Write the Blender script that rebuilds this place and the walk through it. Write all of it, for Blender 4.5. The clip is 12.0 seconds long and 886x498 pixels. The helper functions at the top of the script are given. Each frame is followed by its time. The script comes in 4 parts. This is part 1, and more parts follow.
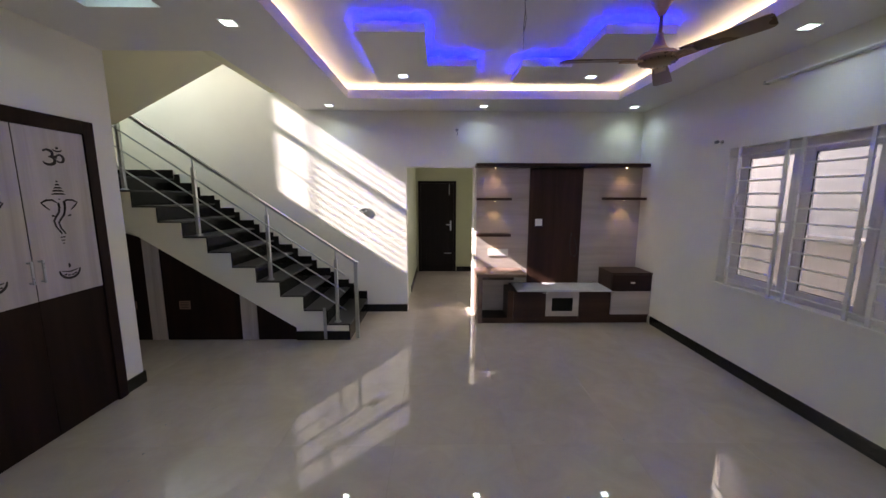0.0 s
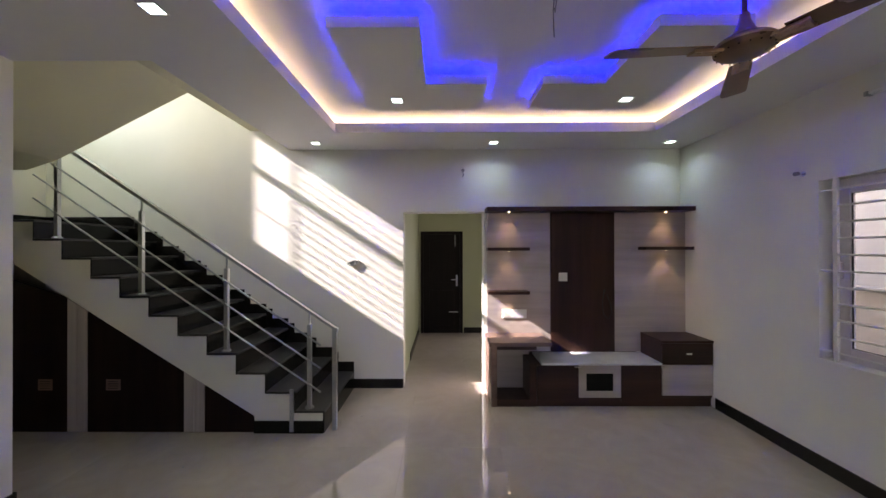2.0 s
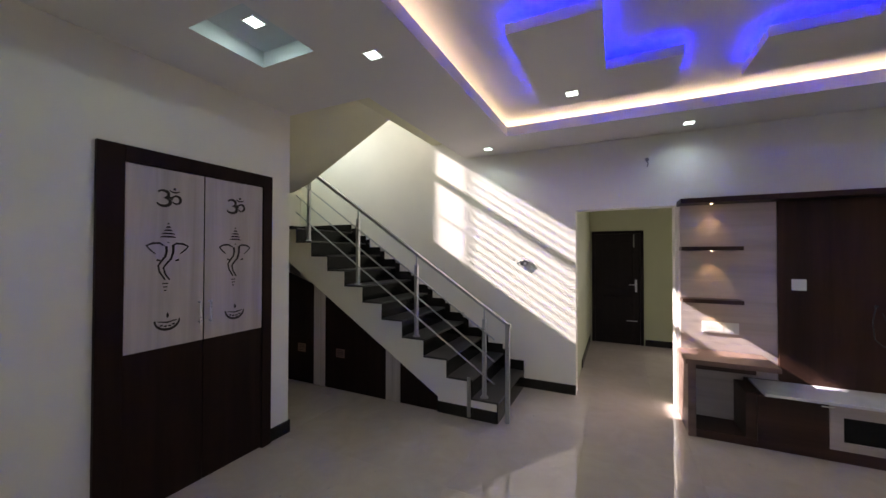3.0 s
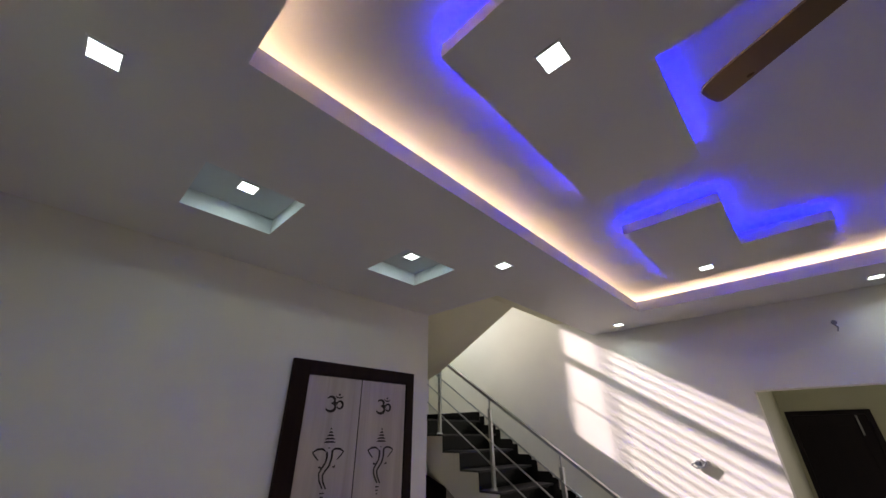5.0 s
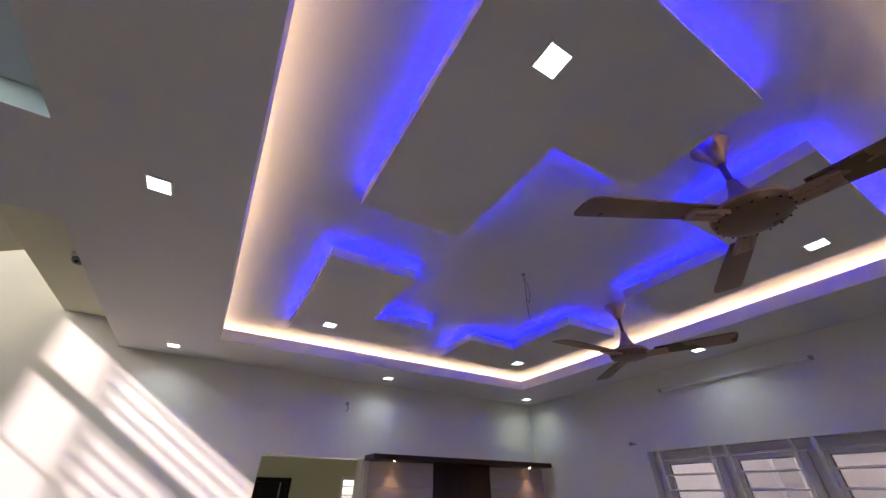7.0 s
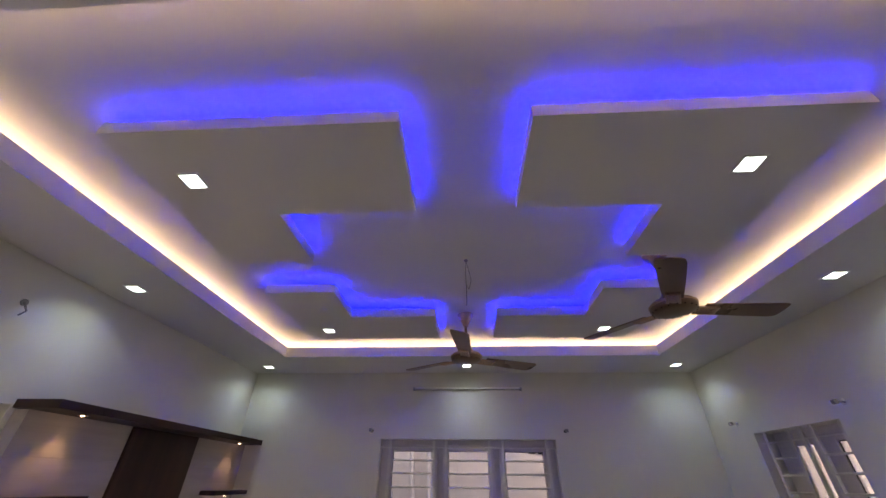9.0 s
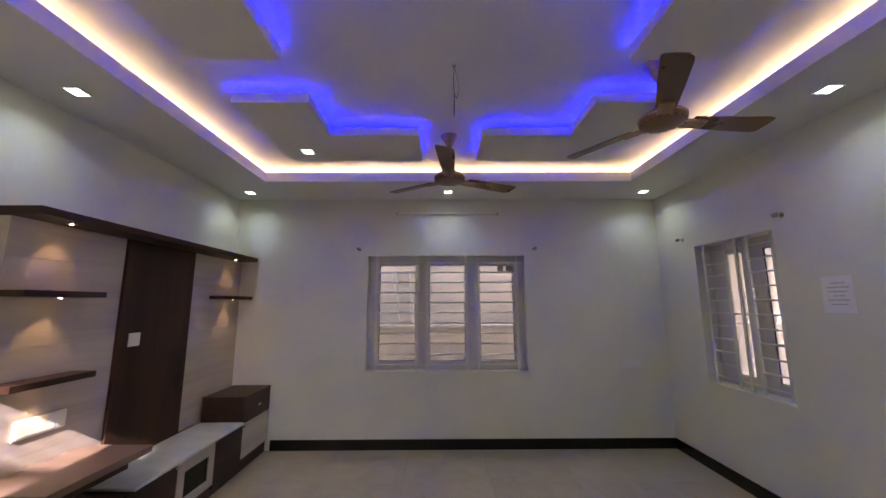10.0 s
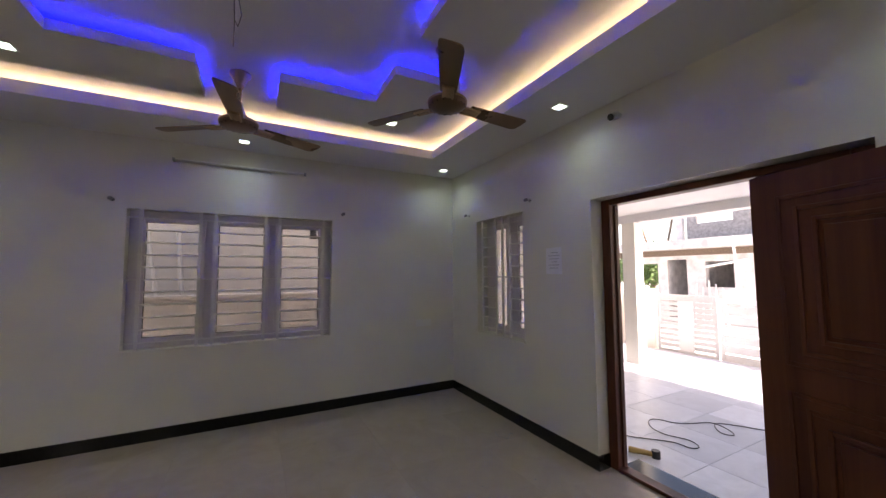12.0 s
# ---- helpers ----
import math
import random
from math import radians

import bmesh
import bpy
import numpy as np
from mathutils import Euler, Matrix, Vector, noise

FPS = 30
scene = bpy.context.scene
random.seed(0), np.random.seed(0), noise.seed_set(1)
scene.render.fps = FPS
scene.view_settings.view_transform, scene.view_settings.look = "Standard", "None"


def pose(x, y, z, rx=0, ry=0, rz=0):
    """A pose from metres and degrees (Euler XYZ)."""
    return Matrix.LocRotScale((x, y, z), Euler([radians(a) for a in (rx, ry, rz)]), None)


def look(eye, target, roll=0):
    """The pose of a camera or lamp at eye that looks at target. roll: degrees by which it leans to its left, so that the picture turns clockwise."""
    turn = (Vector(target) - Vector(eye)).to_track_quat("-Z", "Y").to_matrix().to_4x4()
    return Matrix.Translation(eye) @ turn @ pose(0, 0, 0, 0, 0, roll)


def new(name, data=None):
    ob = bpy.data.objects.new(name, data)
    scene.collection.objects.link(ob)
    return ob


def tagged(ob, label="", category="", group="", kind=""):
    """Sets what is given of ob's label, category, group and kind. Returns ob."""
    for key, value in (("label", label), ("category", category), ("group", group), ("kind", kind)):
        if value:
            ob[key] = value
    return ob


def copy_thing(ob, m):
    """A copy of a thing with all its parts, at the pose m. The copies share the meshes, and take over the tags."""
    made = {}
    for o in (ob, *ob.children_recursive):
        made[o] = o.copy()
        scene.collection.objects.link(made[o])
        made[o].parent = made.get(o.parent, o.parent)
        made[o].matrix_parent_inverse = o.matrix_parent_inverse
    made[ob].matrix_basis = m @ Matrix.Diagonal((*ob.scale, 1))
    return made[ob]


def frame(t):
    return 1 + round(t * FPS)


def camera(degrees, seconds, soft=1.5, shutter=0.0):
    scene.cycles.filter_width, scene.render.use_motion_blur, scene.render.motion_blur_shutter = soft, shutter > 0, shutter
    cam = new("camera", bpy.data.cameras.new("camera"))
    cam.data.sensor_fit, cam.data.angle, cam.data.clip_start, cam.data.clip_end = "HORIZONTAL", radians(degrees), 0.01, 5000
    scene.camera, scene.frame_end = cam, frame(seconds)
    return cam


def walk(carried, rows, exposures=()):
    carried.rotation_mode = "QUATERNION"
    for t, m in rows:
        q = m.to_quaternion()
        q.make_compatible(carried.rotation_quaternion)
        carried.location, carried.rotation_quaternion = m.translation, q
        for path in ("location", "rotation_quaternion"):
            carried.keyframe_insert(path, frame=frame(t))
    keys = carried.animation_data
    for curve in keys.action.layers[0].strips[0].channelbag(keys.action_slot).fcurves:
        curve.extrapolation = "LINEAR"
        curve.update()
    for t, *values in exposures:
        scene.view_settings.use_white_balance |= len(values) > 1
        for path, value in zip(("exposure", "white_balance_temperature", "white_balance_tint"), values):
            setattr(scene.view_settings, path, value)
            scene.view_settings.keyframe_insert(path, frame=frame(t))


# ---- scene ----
cam = camera(102.1, 12.0)
PATH = [
    (0, (0.869, 1.079, 1.702), (0.895, 3.057, 1.407), 0.1),
    (0.5, (0.902, 1.068, 1.689), (0.921, 3.067, 1.642), 0.0),
    (1, (0.893, 1.344, 1.65), (0.925, 3.343, 1.606), -0.1),
    (1.5, (0.881, 1.706, 1.66), (0.907, 3.706, 1.653), -0.1),
    (2, (0.913, 1.934, 1.644), (0.901, 3.934, 1.651), -0.1),
    (2.5, (0.885, 1.931, 1.611), (0.475, 3.888, 1.635), 0.0),
    (2.8, (0.876, 1.908, 1.604), (0.184, 3.783, 1.633), 0.2),
    (3, (0.828, 1.884, 1.601), (-0.042, 3.684, 1.628), 0.1),
    (3.2, (0.798, 1.842, 1.605), (-0.232, 3.557, 1.628), 0.2),
    (4.8, (0.795, 1.699, 1.733), (-0.507, 3.039, 2.446), -0.0),
    (5, (0.787, 1.67, 1.753), (-0.438, 2.955, 2.673), -0.3),
    (5.5, (0.754, 1.674, 1.81), (-0.215, 3.038, 2.906), -0.1),
    (6, (0.555, 1.722, 1.801), (0.202, 3.347, 2.912), 0.1),
    (6.5, (0.272, 1.927, 1.801), (0.567, 3.554, 2.927), 0.3),
    (7, (-0.064, 2.173, 1.787), (0.766, 3.593, 2.925), 0.3),
    (7.5, (-0.287, 2.536, 1.772), (0.992, 3.57, 2.91), 0.2),
    (7.7, (-0.338, 2.7, 1.773), (1.058, 3.563, 2.916), 0.3),
    (9.3, (-0.629, 3.774, 1.758), (1.098, 3.756, 2.767), -0.6),
    (9.5, (-0.571, 3.759, 1.717), (1.243, 3.742, 2.558), -0.4),
    (10, (-0.527, 3.775, 1.592), (1.45, 3.761, 1.894), -0.2),
    (10.5, (-0.583, 3.764, 1.527), (1.411, 3.754, 1.67), -0.1),
    (11, (-0.592, 3.701, 1.533), (1.395, 3.525, 1.674), -0.1),
    (11.5, (-0.576, 3.627, 1.529), (1.327, 3.027, 1.667), -0.2),
    (12, (-0.585, 3.565, 1.537), (1.182, 2.637, 1.672), -0.3),
]
walk(cam, [(t, look(eye, target, roll)) for t, eye, target, roll in PATH],
     [(0, 2.57, 6850, 26), (2.5, 2.45, 6850, 27), (5, 2.22, 6900, 34), (7.5, 2.29, 6950, 34), (9.5, 2.25, 7300, 31), (10.5, 2.73, 7500, 26), (11.2, 2.7, 7400, 25), (12, 2.04, 7400, 26)])

# ---- plan ----
EAST, SOUTH, NORTH, WEST = 3.715, 1.155, 6.218, -1.83
CEIL, UPPER, SLAB = 2.85, 3.02, 3.08
ALCOVE, STAIR_FRONT, STAIR_WEST = 4.19, 5.16, -3.9
VOID, FALSE_EDGE = -1.425, -0.95
TRAY = (-0.21, 3.05, 1.785, 5.59)
DOWNLIGHTS = [(-0.54, 5.94, CEIL), (1.457, 5.94, CEIL), (3.427, 5.94, CEIL), (3.40, 3.69, CEIL), (3.40, 1.46, CEIL), (1.425, 1.46, CEIL), (-0.51, 1.45, CEIL), (-0.54, 3.70, CEIL), (0.513, 4.925, 2.90), (2.42, 4.92, 2.90), (0.518, 2.505, 2.90), (2.43, 2.505, 2.90), (-1.07, 2.08, 2.955), (-1.07, 3.27, 2.955)]

# ---- world, sun, exposure ----
SUN_WAY = Vector((1.0, 0.2, -0.655)).normalized()
world = bpy.data.worlds.new("world")
world.use_nodes = True
scene.world = world
wn = world.node_tree.nodes
sky = wn.new("ShaderNodeTexSky")
sky.sky_type, sky.sun_disc = "NISHITA", False
sky.sun_elevation = math.asin(-SUN_WAY.z)
sky.sun_rotation = math.atan2(-SUN_WAY.x, -SUN_WAY.y)
sky.dust_density = 2.0
world.node_tree.links.new(sky.outputs["Color"], wn["Background"].inputs["Color"])
wn["Background"].inputs["Strength"].default_value = 0.15
sun = new("sun", bpy.data.lights.new("sun", "SUN"))
sun.data.energy, sun.data.angle, sun.data.color = 4.3, radians(0.6), (1.0, 0.99, 0.95)
sun.matrix_world = look((-8, 0, 9), Vector((-8, 0, 9)) + SUN_WAY)

# strengths of the lamps that the place has
DOWNLIGHT, COVE, BLUE, SPOT = 1.6, 2.9, 11.5, 12.0

# the square downlights throw their light downwards in a wide beam
for x, y, z in DOWNLIGHTS:
    s = new("downlight_beam", bpy.data.lights.new("downlight_beam", "AREA"))
    s.data.shape, s.data.size, s.data.spread = "SQUARE", 0.08, radians(180 if z > 2.92 else 132)
    s.data.energy, s.data.color = 0.21, (0.68, 1.0, 0.895)
    s.matrix_world = pose(x, y, z - 0.006)

# area lamp added inside the stairwell window, standing for its sky light
stair_sky_fill = new("stair_sky_fill", bpy.data.lights.new("stair_sky_fill", "AREA"))
stair_sky_fill.data.shape, stair_sky_fill.data.size, stair_sky_fill.data.size_y = "RECTANGLE", 1.1, 1.3
stair_sky_fill.data.energy, stair_sky_fill.data.color = 7.0, (0.70, 0.99, 0.97)
stair_sky_fill.matrix_world = look((-3.87, 5.1, 4.06), (0, 5.1, 3.4))

# second added lamp, brightens the passage in place of its window's sky
passage_sky_fill = new("passage_sky_fill", bpy.data.lights.new("passage_sky_fill", "AREA"))
passage_sky_fill.data.shape, passage_sky_fill.data.size, passage_sky_fill.data.size_y = "RECTANGLE", 0.42, 1.0
passage_sky_fill.data.energy, passage_sky_fill.data.color = 3.2, (0.95, 1.0, 1.0)
passage_sky_fill.matrix_world = look((2.305, 9.06, 1.5), (2.0, 6.5, 0.6))

# the small warm spots under the shelves of the television wall
for x, z in [(1.645, 2.07), (3.44, 2.07), (1.645, 1.62), (1.645, 1.12), (3.44, 1.63)]:
    s = new("shelf_spot", bpy.data.lights.new("shelf_spot", "SPOT"))
    s.data.energy, s.data.color, s.data.spot_size, s.data.spot_blend, s.data.shadow_soft_size = 0.5, (1.0, 0.69, 0.32), radians(80), 0.6, 0.012
    s.matrix_world = look((x, 6.045, z), (x, 6.06, 0))

# ---- materials ----
def node_mat(name):
    m = bpy.data.materials.new(name)
    m.use_nodes = True
    nt = m.node_tree
    return m, nt, nt.nodes["Principled BSDF"]


def ramp_mix(nt, fac, c0, c1):
    mix = nt.nodes.new("ShaderNodeMix")
    mix.data_type = "RGBA"
    nt.links.new(fac, mix.inputs["Factor"])
    mix.inputs["A"].default_value, mix.inputs["B"].default_value = (*c0, 1), (*c1, 1)
    return mix.outputs["Result"]


def noise_tex(nt, scale, stretch=(1, 1, 1), detail=4.0, rough=0.55, distort=0.0):
    co, mp = nt.nodes.new("ShaderNodeTexCoord"), nt.nodes.new("ShaderNodeMapping")
    mp.inputs["Scale"].default_value = stretch
    tex = nt.nodes.new("ShaderNodeTexNoise")
    tex.inputs["Scale"].default_value, tex.inputs["Detail"].default_value = scale, detail
    tex.inputs["Roughness"].default_value, tex.inputs["Distortion"].default_value = rough, distort
    nt.links.new(co.outputs["Object"], mp.inputs["Vector"])
    nt.links.new(mp.outputs["Vector"], tex.inputs["Vector"])
    return tex.outputs["Fac"]


def bump(nt, bsdf, height, strength, dist=0.002):
    b = nt.nodes.new("ShaderNodeBump")
    b.inputs["Strength"].default_value, b.inputs["Distance"].default_value = strength, dist
    nt.links.new(height, b.inputs["Height"])
    nt.links.new(b.outputs["Normal"], bsdf.inputs["Normal"])


def contrast(nt, fac, lo, hi):
    r = nt.nodes.new("ShaderNodeMapRange")
    r.inputs["From Min"].default_value, r.inputs["From Max"].default_value = lo, hi
    nt.links.new(fac, r.inputs["Value"])
    return r.outputs["Result"]


def paint(name, c, rough=0.6, vary=0.06, grain=220.0, relief=0.08):
    """Rolled wall paint: broad unevenness of tone and a fine stipple."""
    m, nt, b = node_mat(name)
    broad = contrast(nt, noise_tex(nt, 1.3, detail=5), 0.3, 0.7)
    col = ramp_mix(nt, broad, [v * (1 - vary) for v in c], [min(1, v * (1 + vary * 0.5)) for v in c])
    nt.links.new(col, b.inputs["Base Color"])
    b.inputs["Roughness"].default_value = rough
    bump(nt, b, noise_tex(nt, grain, detail=2), relief, 0.001)
    return m


def wood(name, c0, c1, stretch, rough=0.35, scale=6.0, relief=0.12, shine=0.5):
    """Laminate or wood with streaks along its long axis; c0, c1 dark and light grain."""
    m, nt, b = node_mat(name)
    fine = contrast(nt, noise_tex(nt, scale, stretch, 6, 0.65, 0.4), 0.3, 0.7)
    broad = contrast(nt, noise_tex(nt, scale * 0.22, stretch, 3, 0.5, 0.8), 0.25, 0.75)
    col = ramp_mix(nt, fine, c0, c1)
    mul = nt.nodes.new("ShaderNodeMix")
    mul.data_type, mul.blend_type = "RGBA", "MULTIPLY"
    mul.inputs["Factor"].default_value = 0.5
    nt.links.new(col, mul.inputs["A"])
    nt.links.new(ramp_mix(nt, broad, (0.6, 0.6, 0.6), (1, 1, 1)), mul.inputs["B"])
    nt.links.new(mul.outputs["Result"], b.inputs["Base Color"])
    b.inputs["Roughness"].default_value, b.inputs["Specular IOR Level"].default_value = rough, shine
    bump(nt, b, fine, relief, 0.0008)
    return m


def plain(name, c, rough=0.4, metal=0.0, vary=0.1, scale=30.0):
    m, nt, b = node_mat(name)
    n = contrast(nt, noise_tex(nt, scale, detail=4), 0.3, 0.7)
    nt.links.new(ramp_mix(nt, n, [v * (1 - vary) for v in c], [min(1, v * (1 + vary)) for v in c]), b.inputs["Base Color"])
    r = nt.nodes.new("ShaderNodeMapRange")
    r.inputs["To Min"].default_value, r.inputs["To Max"].default_value = rough * 0.8, min(1, rough * 1.25)
    nt.links.new(n, r.inputs["Value"])
    nt.links.new(r.outputs["Result"], b.inputs["Roughness"])
    b.inputs["Metallic"].default_value = metal
    return m


def glow(name, c, strength):
    m, nt, b = node_mat(name)
    b.inputs["Base Color"].default_value = (0.8, 0.8, 0.8, 1)
    b.inputs["Emission Color"].default_value = (*c, 1)
    b.inputs["Emission Strength"].default_value = strength
    return m


def tile_mat(name, c0, c1, rough, spread, vein=0.5, relief=0.0):
    """Polished tile: soft clouds, fine specks and a small change of tone from tile to tile."""
    m, nt, b = node_mat(name)
    geo = nt.nodes.new("ShaderNodeNewGeometry")
    info = nt.nodes.new("ShaderNodeObjectInfo")
    tex = nt.nodes.new("ShaderNodeTexNoise")
    tex.inputs["Scale"].default_value, tex.inputs["Detail"].default_value, tex.inputs["Distortion"].default_value = 3.2, 8, 1.2
    tex.inputs["Roughness"].default_value = 0.62
    shift = nt.nodes.new("ShaderNodeVectorMath")
    shift.operation = "MULTIPLY_ADD"
    nt.links.new(info.outputs["Random"], shift.inputs[0])
    shift.inputs[1].default_value = (37, 19, 11)
    nt.links.new(geo.outputs["Position"], shift.inputs[2])
    nt.links.new(shift.outputs["Vector"], tex.inputs["Vector"])
    col = ramp_mix(nt, contrast(nt, tex.outputs["Fac"], 0.5 - vein / 2, 0.5 + vein / 2), c0, c1)
    tone = nt.nodes.new("ShaderNodeMix")
    tone.data_type, tone.blend_type = "RGBA", "MULTIPLY"
    tone.inputs["Factor"].default_value = 1.0
    nt.links.new(col, tone.inputs["A"])
    nt.links.new(ramp_mix(nt, info.outputs["Random"], (1 - spread,) * 3, (1, 1, 1)), tone.inputs["B"])
    nt.links.new(tone.outputs["Result"], b.inputs["Base Color"])
    b.inputs["IOR"].default_value = 1.7
    r = nt.nodes.new("ShaderNodeMapRange")
    r.inputs["To Min"].default_value, r.inputs["To Max"].default_value = rough * 0.7, rough * 1.5
    nt.links.new(tex.outputs["Fac"], r.inputs["Value"])
    nt.links.new(r.outputs["Result"], b.inputs["Roughness"])
    return m


WALL = paint("wall_paint", (0.765, 0.745, 0.67))
CREAM = paint("cream_paint", (0.72, 0.70, 0.50))
GREEN = paint("green_paint", (0.47, 0.49, 0.32))
WHITE = paint("ceiling_paint", (0.76, 0.75, 0.74), vary=0.03)
PALE_BLUE = paint("pale_blue_paint", (0.62, 0.69, 0.71), vary=0.03)
FLOOR_TILE = tile_mat("polished_tile", (0.405, 0.337, 0.287), (0.50, 0.42, 0.362), 0.02, 0.06, 0.6)
GROUT = plain("grout", (0.33, 0.29, 0.25), 0.8)
GRANITE = plain("black_granite", (0.012, 0.010, 0.009), 0.16, 0, 0.5, 160)
GRANITE.node_tree.nodes["Principled BSDF"].inputs["Specular IOR Level"].default_value = 0.32
DARK = wood("dark_laminate", (0.010, 0.0042, 0.0035), (0.025, 0.011, 0.0085), (1, 1, 0.06), 0.5, shine=0.12)
DARK_H = wood("dark_laminate_level", (0.022, 0.009, 0.007), (0.062, 0.027, 0.020), (0.05, 1, 1), 0.42, shine=0.3)
BROWN = wood("brown_laminate", (0.026, 0.011, 0.0075), (0.066, 0.028, 0.019), (1, 1, 0.06), 0.45, shine=0.25)
BROWN_H = wood("brown_laminate_level", (0.028, 0.012, 0.009), (0.072, 0.032, 0.023), (0.05, 1, 1), 0.42, shine=0.3)
LIGHT = wood("pale_laminate_level", (0.42, 0.352, 0.318), (0.60, 0.522, 0.48), (0.06, 1, 1), 0.4)
LIGHT_V = wood("pale_laminate_upright", (0.37, 0.315, 0.30), (0.54, 0.475, 0.46), (1, 1, 0.05), 0.4, 9)
TEAK = wood("polished_teak", (0.066, 0.017, 0.008), (0.175, 0.056, 0.024), (1, 1, 0.05), 0.38, 7, shine=0.3)
TEAK_H = wood("polished_teak_level", (0.070, 0.019, 0.009), (0.185, 0.060, 0.026), (0.05, 1, 1), 0.38, 7, shine=0.3)
NIGHT = wood("near_black_laminate", (0.006, 0.004, 0.004), (0.016, 0.010, 0.009), (1, 1, 0.06), 0.5, shine=0.15)
MAROON = wood("maroon_laminate", (0.010, 0.0045, 0.0038), (0.025, 0.011, 0.009), (1, 1, 0.06), 0.5, shine=0.12)
# lifted with sun bounce for the desk; the vent plates' own lighter brown
LIFTED_BROWN = wood("lifted_brown_laminate", (0.125, 0.080, 0.062), (0.250, 0.160, 0.128), (0.05, 0.05, 1), 0.42, shine=0.3)
# riser granite made lighter and rougher: the window's sheen on the treads
TREAD = plain("sheen_greyed_granite", (0.019, 0.018, 0.0185), 0.36, 0, 0.4, 60)
MARBLE = plain("white_stone_top", (0.66, 0.66, 0.68), 0.2, 0, 0.08, 5)
STEEL = plain("brushed_steel", (0.42, 0.44, 0.45), 0.32, 1.0, 0.06, 60)
CHROME = plain("chrome", (0.75, 0.75, 0.74), 0.12, 1.0, 0.03)
BRONZE = plain("fan_bronze", (0.20, 0.125, 0.070), 0.30, 0.5, 0.06, 2.5)
BRASS = plain("fan_brass", (0.46, 0.32, 0.20), 0.33, 0.9, 0.02, 40)
UPVC = plain("white_upvc", (0.64, 0.60, 0.62), 0.35, 0, 0.03)
IRON = plain("white_enamel", (0.71, 0.69, 0.67), 0.4, 0, 0.05)
PLASTIC = plain("white_plastic", (0.78, 0.78, 0.76), 0.4, 0, 0.03)
BLACK = plain("black_plastic", (0.015, 0.015, 0.015), 0.45)
RUBBER = plain("grey_cable", (0.24, 0.23, 0.23), 0.6)
PAPER = plain("paper", (0.83, 0.82, 0.86), 0.8, 0, 0.04)
INK = plain("ink", (0.52, 0.51, 0.54), 0.8)
SOOT = plain("carved_dark", (0.02, 0.012, 0.010), 0.7)
LAMP_W = glow("downlight_glow", (0.70, 1.0, 0.90), DOWNLIGHT)
LAMP_COVE = glow("cove_glow", (1.0, 0.79, 0.46), COVE)
LAMP_BLUE = glow("blue_glow", (0.0, 0.006, 1.0), BLUE)
LAMP_SPOT = glow("spot_glow", (1.0, 0.72, 0.35), SPOT)
CONCRETE = plain("concrete", (0.54, 0.52, 0.51), 0.85, 0, 0.25, 3)
RENDERED = paint("outer_render", (0.53, 0.485, 0.44), 0.8, 0.10, 60, 0.3)
YARD = paint("yard_wall", (0.56, 0.50, 0.45), 0.85, 0.2, 60, 0.3)
BRICKWORK = plain("grey_blockwork", (0.26, 0.25, 0.25), 0.9, 0, 0.3, 9)
EARTH = plain("sandy_ground", (0.68, 0.63, 0.57), 0.95, 0, 0.2, 2)
PORCH = tile_mat("grey_stone_slab", (0.47, 0.49, 0.54), (0.66, 0.68, 0.74), 0.35, 0.35)
GATE = plain("grey_gate_paint", (0.60, 0.59, 0.58), 0.5, 0, 0.08)
LEAF = plain("leaf", (0.07, 0.13, 0.03), 0.6, 0, 0.4, 8)
BARK = plain("bark", (0.16, 0.12, 0.09), 0.9, 0, 0.3, 20)

GLASS, gnt, gb = node_mat("window_glass")
gb.inputs["Base Color"].default_value = (0.95, 0.97, 0.96, 1)
gb.inputs["Transmission Weight"].default_value, gb.inputs["Roughness"].default_value, gb.inputs["IOR"].default_value = 1.0, 0.0, 1.45
SMOKED, snt, sb = node_mat("smoked_glass")
sb.inputs["Base Color"].default_value, sb.inputs["Roughness"].default_value = (0.010, 0.010, 0.010, 1), 0.08
sb.inputs["Specular IOR Level"].default_value = 0.25


# ---- building helpers ----
def base_of(ob):
    p = Vector((0, 0, 0))
    while ob:
        p, ob = p + ob.location, ob.parent
    return p


def link_mesh(name, bm, material, parent=None, smooth=False):
    me = bpy.data.meshes.new(name)
    if parent:
        bmesh.ops.translate(bm, verts=bm.verts, vec=-base_of(parent))
    bmesh.ops.recalc_face_normals(bm, faces=bm.faces)
    if smooth:
        for f in bm.faces:
            f.smooth = len(f.verts) == 4
    bm.to_mesh(me)
    bm.free()
    me.materials.append(material)
    ob = new(name, me)
    if parent:
        ob.parent = parent
    return ob


def part(name, bm, material, parent, label="", smooth=False):
    """Links bm, given in the world's metres, as one mesh under a thing or a part."""
    ob = link_mesh(name, bm, material, parent, smooth)
    if label:
        ob["label"] = label
    return ob


def thing(name, at, label, category, group="", kind=""):
    ob = new(name)
    ob.empty_display_size = 0.1
    ob.location = at
    return tagged(ob, label, category, group, kind)


def structure(name, bm, material, label, category):
    return tagged(link_mesh(name, bm, material), label, category, "", "structure")


def box(x0, x1, y0, y1, z0, z1, bevel=0.0, bm=None):
    b = bmesh.new()
    bmesh.ops.create_cube(b, size=1.0)
    bmesh.ops.scale(b, vec=(x1 - x0, y1 - y0, z1 - z0), verts=b.verts)
    bmesh.ops.translate(b, vec=((x0 + x1) / 2, (y0 + y1) / 2, (z0 + z1) / 2), verts=b.verts)
    if bevel:
        bmesh.ops.bevel(b, geom=b.edges[:], offset=bevel, segments=2, affect="EDGES", profile=0.5)
    return b if bm is None else join(bm, b)


